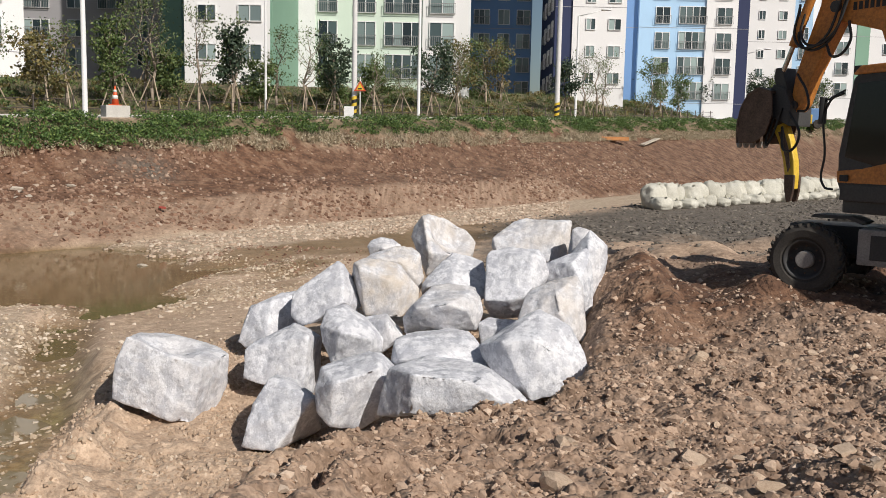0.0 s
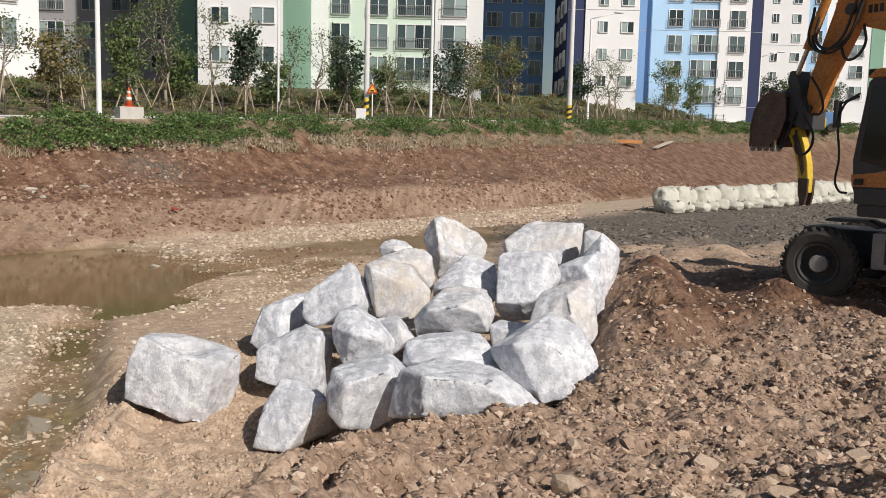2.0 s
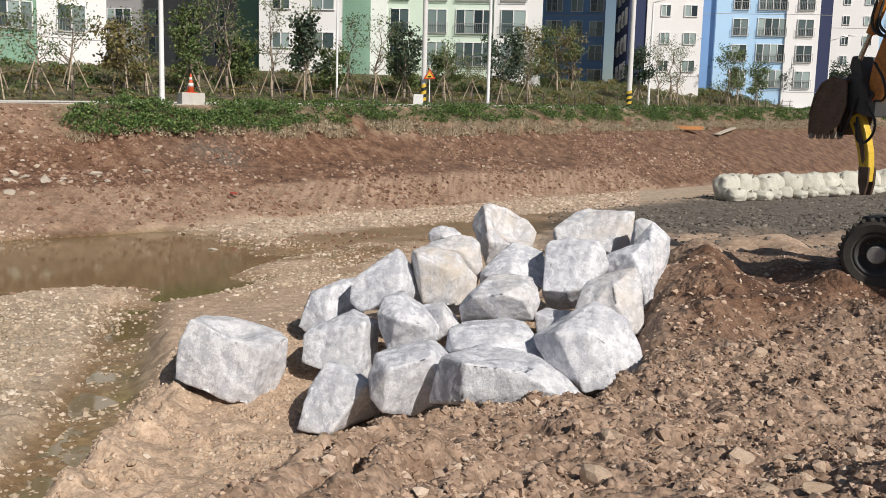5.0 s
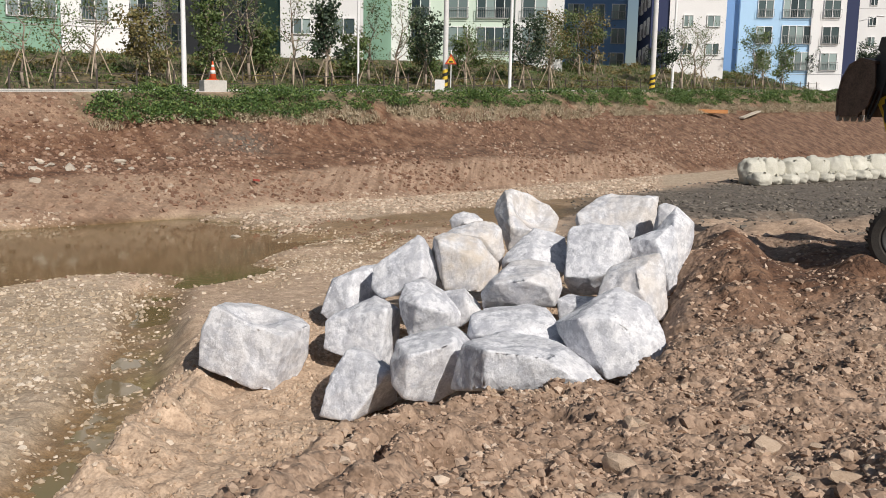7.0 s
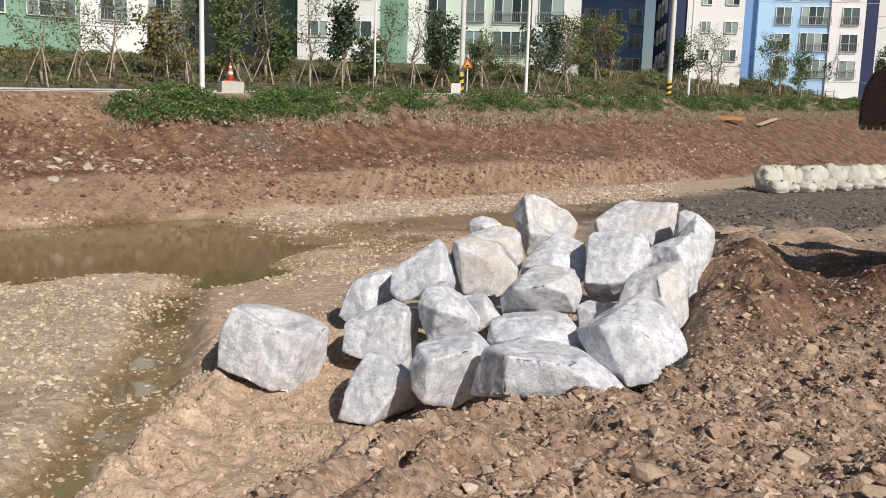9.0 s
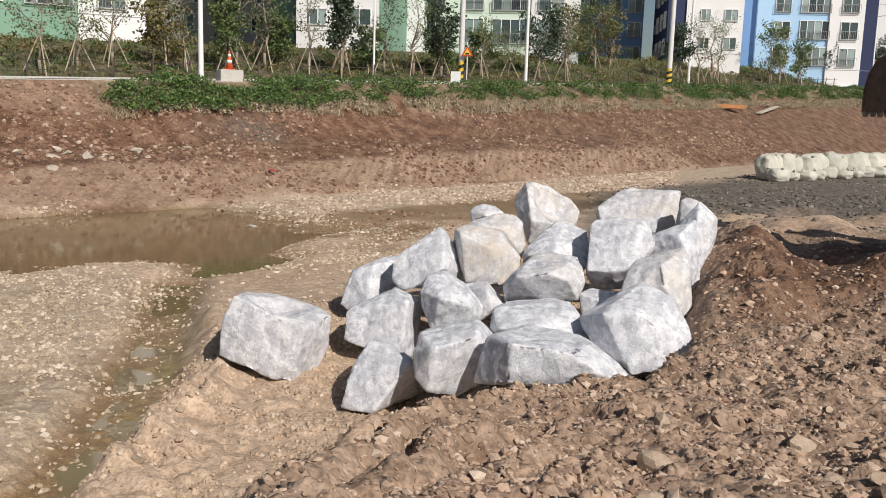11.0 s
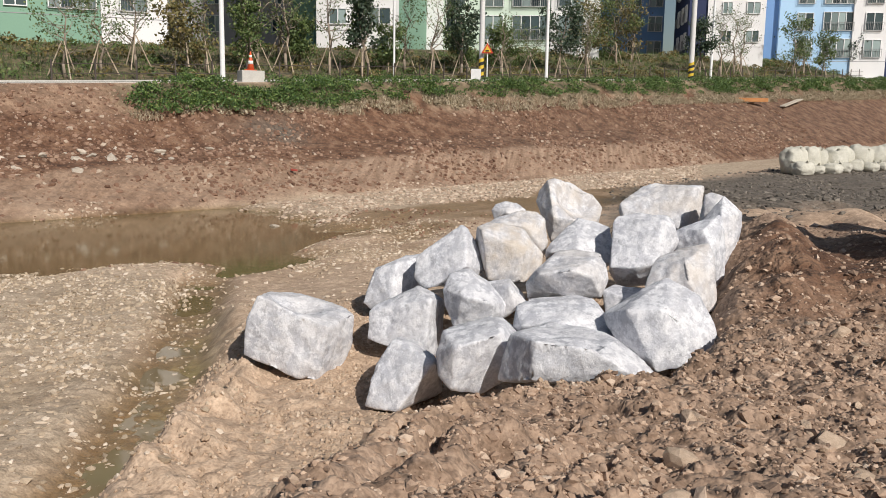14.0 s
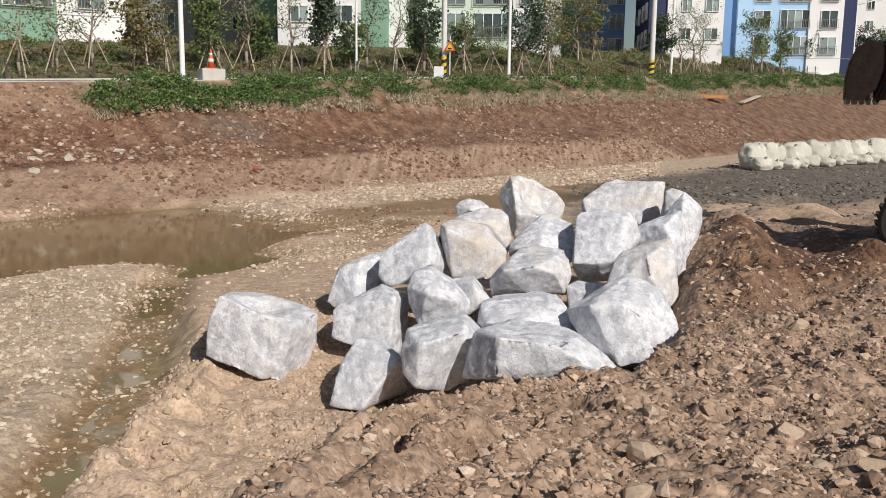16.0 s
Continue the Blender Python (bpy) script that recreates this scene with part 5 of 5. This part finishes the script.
M_SIGNRED = surface("sign_red", (0.55, 0.06, 0.03), (0.62, 0.09, 0.04), 3, 30, 0.45, 0, 0)
part("plate", triangle(0.66, -0.17, -0.14, 1.52), M_SIGNRED, sign, "red triangular plate", m=pose(0.12, 0, 0))
part("face", triangle(0.42, -0.185, -0.172, 1.585), M_YELLOW, sign, "yellow field", m=pose(0.12, 0, 0))
part("symbol", box(0.02, 0.22, -0.195, -0.186, 1.62, 1.69, 0.02), M_BLACK, sign, "black hump symbol")
tagged(sign, "red and yellow triangular warning sign on a post", "road sign")
x, y = st(34.2, 35.7)
board = new("barrier_board")
board.location = (x, y, land_at(x, y))
part("panel", box(-0.27, 0.27, -0.02, 0.02, 0.05, 0.7, 0.01), M_CPOLE, board, m=pose(0, 0, 0, -14, 0, 0))
for sx in (-0.3, 0.3):
    part("leg", tube((sx * 0.8, 0.35, -0.05), (sx * 0.8, 0.14, 0.66), 0.02, 0.02, 6), M_POLE, board)
tagged(board, "small white folding barrier board leaning by the pole", "barrier")

# traffic cone on its concrete block
x, y = st(20.6, 36.2)
z = street_z(20.6) + 0.06
blk = tagged(part("concrete_block", box(-0.52, 0.52, -0.4, 0.4, -0.12, 0.46, 0.03), M_CONCRETE, m=pose(x, y, z, 0, 0, 38)), "weathered pale concrete block at the roadside", "block")
cone = new("traffic_cone")
cone.location = (x, y, z + 0.46)
cone.scale = (0.92, 0.92, 0.88)
part("foot", box(-0.24, 0.24, -0.24, 0.24, 0, 0.05, 0.015), M_ORANGE, cone)


def ring(z0, z1, grow=0.0):
    r = lambda h: 0.19 - 0.155 * h / 0.92 + grow
    bm = bmesh.new()
    bmesh.ops.create_cone(bm, cap_ends=True, segments=24, radius1=r(z0), radius2=r(z1), depth=z1 - z0, matrix=Matrix.Translation((0, 0, (z0 + z1) / 2)))
    return bm


part("body", ring(0.05, 0.97), M_ORANGE, cone, smooth=True)
part("band", ring(0.32, 0.50, 0.006), M_BAND, cone, "white reflective band", smooth=True)
part("band", ring(0.66, 0.78, 0.006), M_BAND, cone, "white reflective band", smooth=True)
tagged(cone, "orange traffic cone with white bands on a concrete block", "traffic cone")

# low fence along the far pavement
M_FENCE = surface("fence_paint", (0.05, 0.04, 0.035), (0.09, 0.07, 0.06), 3, 30, 0.7, 0, 0.05)
fence = new("fence")
fx, fy = st(14, 42.6)
fence.location = (fx, fy, street_z(14))
post = mesh_of("post", tube((0, 0, -0.2), (0, 0, 1.05), 0.045, 0.04, 6), M_FENCE)
for i in range(56):
    ob = new("post", post)
    ob.parent = fence
    ob.location = (0.643 * 2.0 * i, 0.766 * 2.0 * i, 0.034 * 2.0 * i + 0.1)
for h in (0.5, 0.95):
    part("rail", tube((0, 0, h), (0.643 * 110, 0.766 * 110, 0.034 * 110 + h), 0.018, 0.018, 5), M_FENCE, fence)
tagged(fence, "low dark fence with thin rails along the garden strip", "fence")

# planks at the brink of the bank
M_PLANK = surface("weathered_plank", (0.40, 0.34, 0.27), (0.56, 0.50, 0.42), 5, 40, 0.85, 0, 0.2)
M_ORANGEWOOD = surface("orange_wood", (0.40, 0.16, 0.05), (0.52, 0.24, 0.09), 4, 40, 0.8, 0, 0.2)
px, py = st(62.8, 32.7)
qx, qy = st(66.8, 33.4)
p, q = Vector((px, py, land_at(px, py) + 0.02)), Vector((qx, qy, land_at(qx, qy) + 0.10))
m = Matrix.Translation((p + q) / 2 + Vector((0, 0, 0.1))) @ (q - p).to_track_quat("X", "Z").to_matrix().to_4x4()
tagged(part("plank", box(-(q - p).length / 2, (q - p).length / 2, -0.2, 0.2, -0.05, 0.05, 0.01), M_PLANK, m=m), "grey weathered plank lying on the clay bank", "plank")
px, py = st(59.7, 33.5)
tagged(part("board", box(-1.2, 1.2, -0.15, 0.15, -0.05, 0.22, 0.02), M_ORANGEWOOD, m=pose(px, py, land_at(px, py) + 0.1, 0, 0, 12)), "orange-brown wooden board at the top of the bank", "board")

# ---- bulk bags along the work floor ----
M_BAG = surface("bag_cloth", (0.44, 0.42, 0.35), (0.62, 0.60, 0.53), 2.5, 35, 0.85, 0, 0.4, 0.02, 0.08)
for i in range(58):
    f = (i % 36) / 35 if i < 36 else (i - 36) / 21
    lower = i >= 36
    x, y = 10.5 + 16.0 * f + 0.3 * lower, 44.4 + 12.0 * f + 0.25 * math.sin(i * 2.1) - 0.75 * lower
    bag = new("bulk_bag")
    bag.location = (x, y, land_at(x, y) - 0.03)
    rng = random.Random(i)
    bag.rotation_euler[2] = rng.uniform(0, 6.28)
    h, w = (rng.uniform(0.4, 0.6), rng.uniform(0.7, 0.9)) if lower else (rng.uniform(0.95, 1.25), rng.uniform(0.85, 1.1))
    bm = bmesh.new()
    bmesh.ops.create_cube(bm, size=2.0)
    bmesh.ops.subdivide_edges(bm, edges=bm.edges, cuts=11, use_grid_fill=True)
    for v in bm.verts:
        c = v.co.copy()
        n = c.normalized()
        c = c.lerp(n * 1.25, 0.72)
        q = c + Vector((i * 3.0, 0, 0))
        c += n * (0.20 * noise.noise(q * 1.1) + 0.12 * (abs(noise.noise(q * 2.4)) - 0.2) - 0.10 * max(0.0, c.z) * abs(math.sin(3 * math.atan2(c.y, c.x) + i)) + 0.10 * abs(noise.noise(q * 4.5)) - 0.03)
        if v.co.z < -0.9:
            c.z = -0.95
        v.co = Vector((c.x * w / 2, c.y * w / 2, (c.z + 0.95) * h / 2))
    part("sack", bm, M_BAG, bag, smooth=True)
    for k in range(2):
        t = k * 2.6 + rng.random()
        p = Vector((math.cos(t) * 0.30, math.sin(t) * 0.30, h * 0.88))
        q = p + Vector((rng.uniform(-0.2, 0.2), rng.uniform(-0.2, 0.2), rng.uniform(0.10, 0.2)))
        part("lifting_loop", tube(p, q, 0.035, 0.03, 5, tube(q, p.lerp(Vector((0, 0, h * 0.9)), 0.6), 0.03, 0.035, 5)), M_BAG, bag)
    tagged(bag, "crumpled off-white woven bulk bag in a row", "bulk bag", "row of bulk bags")

# ---- wheeled excavator ----
M_EXC = surface("excavator_orange", (0.36, 0.13, 0.03), (0.60, 0.235, 0.045), 3.0, 22, 0.5, 0, 0.12, 0.01, 0.0, 0.5)
M_EXCY = surface("tong_yellow", (0.62, 0.40, 0.03), (0.74, 0.50, 0.05), 3.0, 30, 0.5, 0, 0.1, 0.01)
M_RUST = surface("worn_steel", (0.06, 0.04, 0.03), (0.15, 0.10, 0.075), 5.0, 40, 0.55, 0.4, 0.2, 0.01)
M_DARK = surface("dark_grey_paint", (0.03, 0.03, 0.033), (0.06, 0.058, 0.055), 3.0, 40, 0.6, 0, 0.1, 0.01)
M_RUBBER = surface("dusty_rubber", (0.03, 0.028, 0.026), (0.075, 0.065, 0.055), 4.0, 50, 0.9, 0, 0.3, 0.01)
M_STEPS = surface("grey_step_paint", (0.22, 0.21, 0.20), (0.34, 0.32, 0.30), 4.0, 40, 0.7, 0, 0.2, 0.01)
M_CHROME = surface("chrome_rod", (0.5, 0.5, 0.5), (0.6, 0.6, 0.6), 2, 20, 0.2, 1.0, 0.0)
M_TINT = bpy.data.materials.new("tinted_glass")
M_TINT.use_nodes = True
M_TINT.node_tree.nodes["Principled BSDF"].inputs["Base Color"].default_value = (0.012, 0.014, 0.015, 1)
M_TINT.node_tree.nodes["Principled BSDF"].inputs["Roughness"].default_value = 0.06

EX = Vector((7.18, 12.1, 1.50))
digger = new("excavator")
digger.location = EX
UP = pose(0, 0, 0, 0, 0, 120)          # upper structure: x forward, y to its left
DOWN = pose(-0.30, 0.47, 0, 0, 0, 141.5)  # undercarriage


def plate(profile, y0, y1, bevel=0.02):
    """A side profile (forward, up) given thickness."""
    bm = bmesh.new()
    f = [bm.verts.new((a, y0, b)) for a, b in profile]
    g = [bm.verts.new((a, y1, b)) for a, b in profile]
    bm.faces.new(f), bm.faces.new(g[::-1])
    n = len(profile)
    for i in range(n):
        bm.faces.new((f[i], g[i], g[(i + 1) % n], f[(i + 1) % n]))
    bmesh.ops.recalc_face_normals(bm, faces=bm.faces)
    if bevel:
        bmesh.ops.bevel(bm, geom=list(bm.edges), offset=bevel, segments=2, affect="EDGES", profile=0.6)
    return bm


def lathe(profile, segments=40):
    """A ring turned round the y axis from (radius, y) pairs."""
    bm = bmesh.new()
    rings = []
    for i in range(segments):
        t = 2 * math.pi * i / segments
        rings.append([bm.verts.new((math.cos(t) * r, y, math.sin(t) * r)) for r, y in profile])
    for i in range(segments):
        p, q = rings[i], rings[(i + 1) % segments]
        for j in range(len(profile) - 1):
            bm.faces.new((p[j], p[j + 1], q[j + 1], q[j]))
    bmesh.ops.recalc_face_normals(bm, faces=bm.faces)
    return bm


def hose(name, pts, r, mat, parent, m):
    cu = bpy.data.curves.new(name, "CURVE")
    cu.dimensions, cu.bevel_depth, cu.bevel_resolution, cu.resolution_u = "3D", r, 2, 8
    sp = cu.splines.new("BEZIER")
    sp.bezier_points.add(len(pts) - 1)
    for b, p in zip(sp.bezier_points, pts):
        b.co, b.handle_left_type, b.handle_right_type = p, "AUTO", "AUTO"
    tmp = bpy.data.objects.new(name, cu)
    me = bpy.data.meshes.new_from_object(tmp)
    bpy.data.objects.remove(tmp)
    me.materials.clear()
    me.materials.append(mat)
    ob = new(name, me)
    ob.parent, ob.matrix_basis = parent, m
    return ob


# wheels
tyre_bm = lathe([(0.30, 0.17), (0.34, 0.20), (0.44, 0.215), (0.50, 0.19), (0.515, 0.14), (0.515, -0.14), (0.50, -0.19), (0.44, -0.215), (0.34, -0.20), (0.30, -0.17)], 48)
lug = mesh_of("lug", box(-0.025, 0.025, -0.10, 0.10, -0.0275, 0.0275, 0.008), M_RUBBER)
tyre = mesh_of("tyre", tyre_bm, M_RUBBER)
rim = mesh_of("rim", lathe([(0.30, 0.19), (0.275, 0.19), (0.25, 0.10), (0.17, 0.06), (0.001, 0.06)], 36), M_DARK, True)
hubm = mesh_of("hub", lathe([(0.13, 0.06), (0.13, 0.17), (0.115, 0.19), (0.001, 0.19)], 28), M_STEPS, False)
for fx in (1.3, -1.35):
    for sy in (1, -1):
        w = new("wheel", tyre)
        w.parent = digger
        w.matrix_basis = DOWN @ pose(fx, sy * 0.98, 0.51, 0, 0, 0 if sy > 0 else 180) @ Matrix.Scale(0.96, 4)
        for nm, me in (("rim", rim), ("hub", hubm)):
            o = new(nm, me)
            o.parent = w
for w in [o for o in digger.children if o.name.startswith("wheel")]:
    for i in range(26):
        for side in (-1, 1):
            o = new("lug", lug)
            o.parent = w
            o.matrix_basis = pose(0, 0, 0, 0, -math.degrees(2 * math.pi * i / 26 + (0.12 if side > 0 else 0)), 0) @ pose(0.515, side * 0.105, 0, side * 28, 0, 0)
bolt = mesh_of("bolt", tube((0, 0.055, 0), (0, 0.085, 0), 0.016, 0.016, 6), M_RUST)
for w in [o for o in digger.children if o.name.startswith("wheel")]:
    for i in range(8):
        o = new("bolt", bolt)
        o.parent = w
        t = i * math.pi / 4
        o.location = (math.cos(t) * 0.205, 0.012, math.sin(t) * 0.205)
part("chassis", box(-1.8, 1.75, -0.45, 0.45, 0.55, 0.98, 0.04), M_DARK, digger, m=DOWN)
for fx in (1.3, -1.35):
    part("axle", tube((fx, -0.8, 0.53), (fx, 0.8, 0.53), 0.13, 0.13, 14), M_DARK, digger, m=DOWN)
part("mudguard", plate([(0.55, 1.08), (0.75, 1.16), (1.25, 1.16), (1.32, 1.12), (1.25, 1.11), (0.8, 1.11), (0.6, 1.04)], 0.5, 0.95, 0.01), M_DARK, digger, m=DOWN)
steps = part("step_box", box(-0.55, 0.62, 0.55, 1.12, 0.50, 1.0, 0.04), M_STEPS, digger, "scuffed grey step box between the wheels", m=DOWN)
# flat dark plate on the box face, painting the shade of a hollow
part("recess_shade", box(-0.4, 0.45, 1.116, 1.13, 0.58, 0.92, 0.004), M_DARK, steps)
part("turntable", tube((0, 0, 0.98), (0, 0, 1.2), 0.62, 0.62, 32), M_DARK, digger, m=UP)
part("deck", box(-2.0, 1.05, -1.2, 1.22, 1.2, 1.42, 0.03), M_DARK, digger, m=UP)
part("engine_hood", box(-2.0, -0.65, -1.2, 1.22, 1.424, 2.35, 0.1), M_EXC, digger, m=UP)
part("counterweight", box(-2.45, -2.004, -1.2, 1.22, 1.15, 2.2, 0.12), M_DARK, digger, m=UP)
part("tank", box(-0.6, 0.95, -1.2, -0.55, 1.424, 2.1, 0.08), M_EXC, digger, m=UP)

# cab
cab = part("cab", plate([(1.02, 1.36), (1.12, 1.6), (1.14, 2.0), (0.98, 3.05), (0.85, 3.18), (-0.5, 3.2), (-0.6, 3.05), (-0.62, 1.36)], 0.34, 1.27, 0.04), M_DARK, digger, "dark excavator cab with tinted windows", m=UP)
part("side_window", plate([(1.02, 1.98), (0.9, 2.98), (0.28, 3.02), (0.28, 1.80)], 1.262, 1.279, 0), M_TINT, cab)
part("side_window", plate([(0.20, 1.80), (0.20, 3.02), (-0.5, 3.02), (-0.52, 1.95)], 1.262, 1.279, 0), M_TINT, cab)
part("windscreen", box(-0.012, 0.012, 0.42, 1.19, 0.0, 1.15, 0.0), M_TINT, cab, m=pose(1.118, 0, 1.90, 0, -8.6, 0))
part("door_panel", plate([(1.11, 1.62), (1.13, 1.78), (0.75, 1.82), (-0.1, 2.02), (-0.58, 2.05), (-0.58, 1.62)], 1.262, 1.286, 0.006), M_EXC, cab, "orange lower door panel")
part("skirt", box(-0.6, 1.06, 1.262, 1.284, 1.38, 1.60, 0.01), M_DARK, cab)
part("door_handle", box(0.93, 1.06, 1.287, 1.32, 1.64, 1.73, 0.015), M_BLACK, cab, "black door handle")
part("roof", plate([(0.98, 3.10), (0.86, 3.22), (-0.45, 3.27), (-0.6, 3.2), (-0.6, 3.14)], 0.30, 1.31, 0.03), M_EXC, cab, "orange cab roof")
part("door_pillar", box(0.205, 0.275, 1.262, 1.29, 1.70, 3.05, 0.005), M_BLACK, cab)
part("work_lamp", box(0.95, 1.07, 1.0, 1.16, 3.12, 3.24, 0.03), M_BLACK, cab)
hose("grab_rail", [(1.16, 1.30, 1.52), (1.27, 1.34, 1.55), (1.30, 1.34, 2.0), (1.27, 1.34, 2.75), (1.08, 1.30, 2.86)], 0.017, M_BLACK, cab, Matrix.Identity(4))
mirror = part("mirror", box(-0.03, 0.03, -0.10, 0.10, -0.19, 0.19, 0.025), M_BLACK, cab, m=pose(1.36, 1.36, 2.62, 0, 0, 20))
part("mirror_arm", tube((1.08, 1.28, 2.9), (1.36, 1.36, 2.74), 0.014, 0.014, 6), M_BLACK, cab)

# boom, stick, cylinders
boom = part("boom", plate([(0.3, 1.7), (0.65, 1.75), (1.5, 3.86), (2.25, 4.08), (2.42, 4.3), (2.25, 4.52), (1.4, 4.62), (1.0, 4.2), (0.15, 2.0)], -0.38, -0.02, 0.03), M_EXC, digger, m=UP)
for i in range(7):
    x = 1.36 + 0.095 * i
    part("lettering", box(x, x + 0.06, -0.022, -0.012, 4.21, 4.33, 0.0), M_BLACK, boom, "dark lettering reduced to plain bars")
stick = part("stick", plate([(2.84, 2.80), (2.96, 2.68), (3.08, 2.78), (3.0, 3.3), (2.62, 4.35), (2.46, 5.0), (2.34, 5.05), (2.24, 4.5), (2.24, 4.1), (2.66, 3.3)], -0.32, -0.06, 0.025), M_EXC, digger, m=UP)
part("pivot", tube((2.28, -0.42, 4.3), (2.28, 0.03, 4.3), 0.09, 0.09, 16), M_DARK, stick)
part("pivot", tube((2.98, -0.38, 2.8), (2.98, 0.0, 2.8), 0.07, 0.07, 14), M_DARK, stick)
cyl = part("cylinder", tube((2.62, 0.02, 4.75), (3.02, 0.02, 3.75), 0.075, 0.075, 14), M_EXC, digger, "orange hydraulic cylinder", m=UP)
part("rod", tube((3.02, 0.02, 3.75), (3.22, 0.02, 3.28), 0.04, 0.04, 12), M_CHROME, cyl)
link = part("linkage", plate([(2.98, 2.72), (3.08, 2.72), (3.34, 3.25), (3.30, 3.42), (3.18, 3.42), (3.10, 3.2)], -0.44, 0.06, 0.02), M_DARK, digger, m=UP)
part("coupler", plate([(2.95, 2.45), (3.35, 2.62), (3.45, 2.95), (3.32, 3.16), (3.10, 3.1), (2.95, 2.8)], -0.46, 0.08, 0.03), M_DARK, digger, "dark quick coupler", m=UP)
for dx, dy, sag in ((0.0, 0.05, 0.35), (0.06, 0.02, 0.5), (0.12, 0.06, 0.42)):
    hose("hydraulic_hose", [(2.0 + dx, -0.02 + dy, 4.5), (2.35 + dx, 0.06 + dy, 3.95 - sag * 0.5), (2.75 + dx, 0.06 + dy, 3.9 - sag * 0.3), (2.78 + dx, 0.0 + dy, 4.4)], 0.022, M_BLACK, digger, UP)
hose("hydraulic_hose", [(2.02, 0.02, 4.05), (1.95, 0.08, 3.7), (2.2, 0.08, 3.52), (2.42, 0.0, 3.75)], 0.022, M_BLACK, digger, UP)
hose("hydraulic_hose", [(2.98, 0.06, 2.7), (2.72, 0.12, 2.25), (2.95, 0.12, 2.05), (3.12, 0.04, 2.45)], 0.022, M_BLACK, digger, UP)
hose("hydraulic_hose", [(3.1, 0.10, 2.75), (3.28, 0.14, 2.2), (3.35, 0.12, 2.15), (3.3, 0.04, 2.6)], 0.02, M_BLACK, digger, UP)
hose("hydraulic_hose", [(2.9, 0.02, 3.3), (2.62, 0.1, 2.95), (2.6, 0.1, 2.75), (2.86, 0.0, 2.7)], 0.02, M_BLACK, digger, UP)

# bucket
out = [(3.256, 3.038), (3.527, 3.11), (3.748, 3.011), (3.887, 2.786), (3.953, 2.516), (3.945, 2.174)]
inn = [(3.904, 2.174), (3.912, 2.516), (3.846, 2.768), (3.723, 2.966), (3.527, 3.056), (3.272, 2.993)]
bucket = part("bucket", plate(out + inn, -0.58, 0.20, 0.008), M_RUST, digger, "earth-stained steel digging bucket", m=UP)
side = [(3.256, 3.02), (3.527, 3.083), (3.732, 2.984), (3.871, 2.777), (3.937, 2.516), (3.928, 2.174), (3.584, 2.174), (3.338, 2.336), (3.223, 2.651)]
part("side_plate", plate(side, -0.57, -0.54, 0.006), M_RUST, bucket)
part("side_plate", plate(side, 0.16, 0.19, 0.006), M_RUST, bucket)
for i in range(5):
    y0 = -0.56 + i * 0.165
    part("tooth", plate([(3.961, 2.21), (3.863, 2.21), (3.879, 2.12), (3.912, 2.093)], y0, y0 + 0.09, 0.008), M_STEPS, bucket, "worn pale tooth")
# tong
tong = part("tong", plate([(3.44, 2.44), (3.20, 2.54), (3.06, 2.22), (2.97, 1.9), (2.94, 1.6), (2.95, 1.42), (3.09, 1.42), (3.13, 1.62), (3.19, 1.9), (3.30, 2.2)], -0.25, -0.11, 0.02), M_EXCY, digger, "yellow clamping tong with a rusty tip", m=UP)
part("web", plate([(3.30, 2.36), (3.20, 2.40), (3.08, 2.1), (3.02, 1.8), (3.06, 1.7), (3.13, 1.95), (3.22, 2.2)], -0.105, -0.085, 0.006), M_RUST, tong, "worn steel rib")
for y0 in (-0.28, -0.13):
    part("prong", plate([(3.12, 1.66), (2.93, 1.66), (2.93, 1.40), (2.97, 1.22), (3.05, 1.20), (3.10, 1.40)], y0, y0 + 0.05, 0.012), M_RUST, tong, "rusty prong")
tagged(digger, "orange wheeled excavator with raised bucket and yellow tong", "excavator")

# small machine far off at the head of the bank
x, y = st(106.6, 34.6)
far = new("compact_loader")
far.location = (x, y, land_at(x, y))
part("body", box(-2.2, 0.6, -0.9, 0.9, 0.5, 1.6, 0.15), M_EXCY, far, m=pose(0, 0, 0, 0, 0, -20))
part("canopy", box(0.3, 1.9, -0.8, 0.8, 0.6, 2.3, 0.15), M_BLUE, far, "blue cab", m=pose(0, 0, 0, 0, 0, -20))
for wx in (-1.4, 1.2):
    for wy in (-0.95, 0.95):
        part("wheel", lathe([(0.2, 0.16), (0.45, 0.18), (0.5, 0.1), (0.5, -0.1), (0.45, -0.18), (0.2, -0.16), (0.001, -0.1)], 24), M_RUBBER, far, m=pose(0, 0, 0, 0, 0, -20) @ pose(wx, wy, 0.5))
tagged(far, "small yellow loader with a blue cab at the bank's head", "loader")
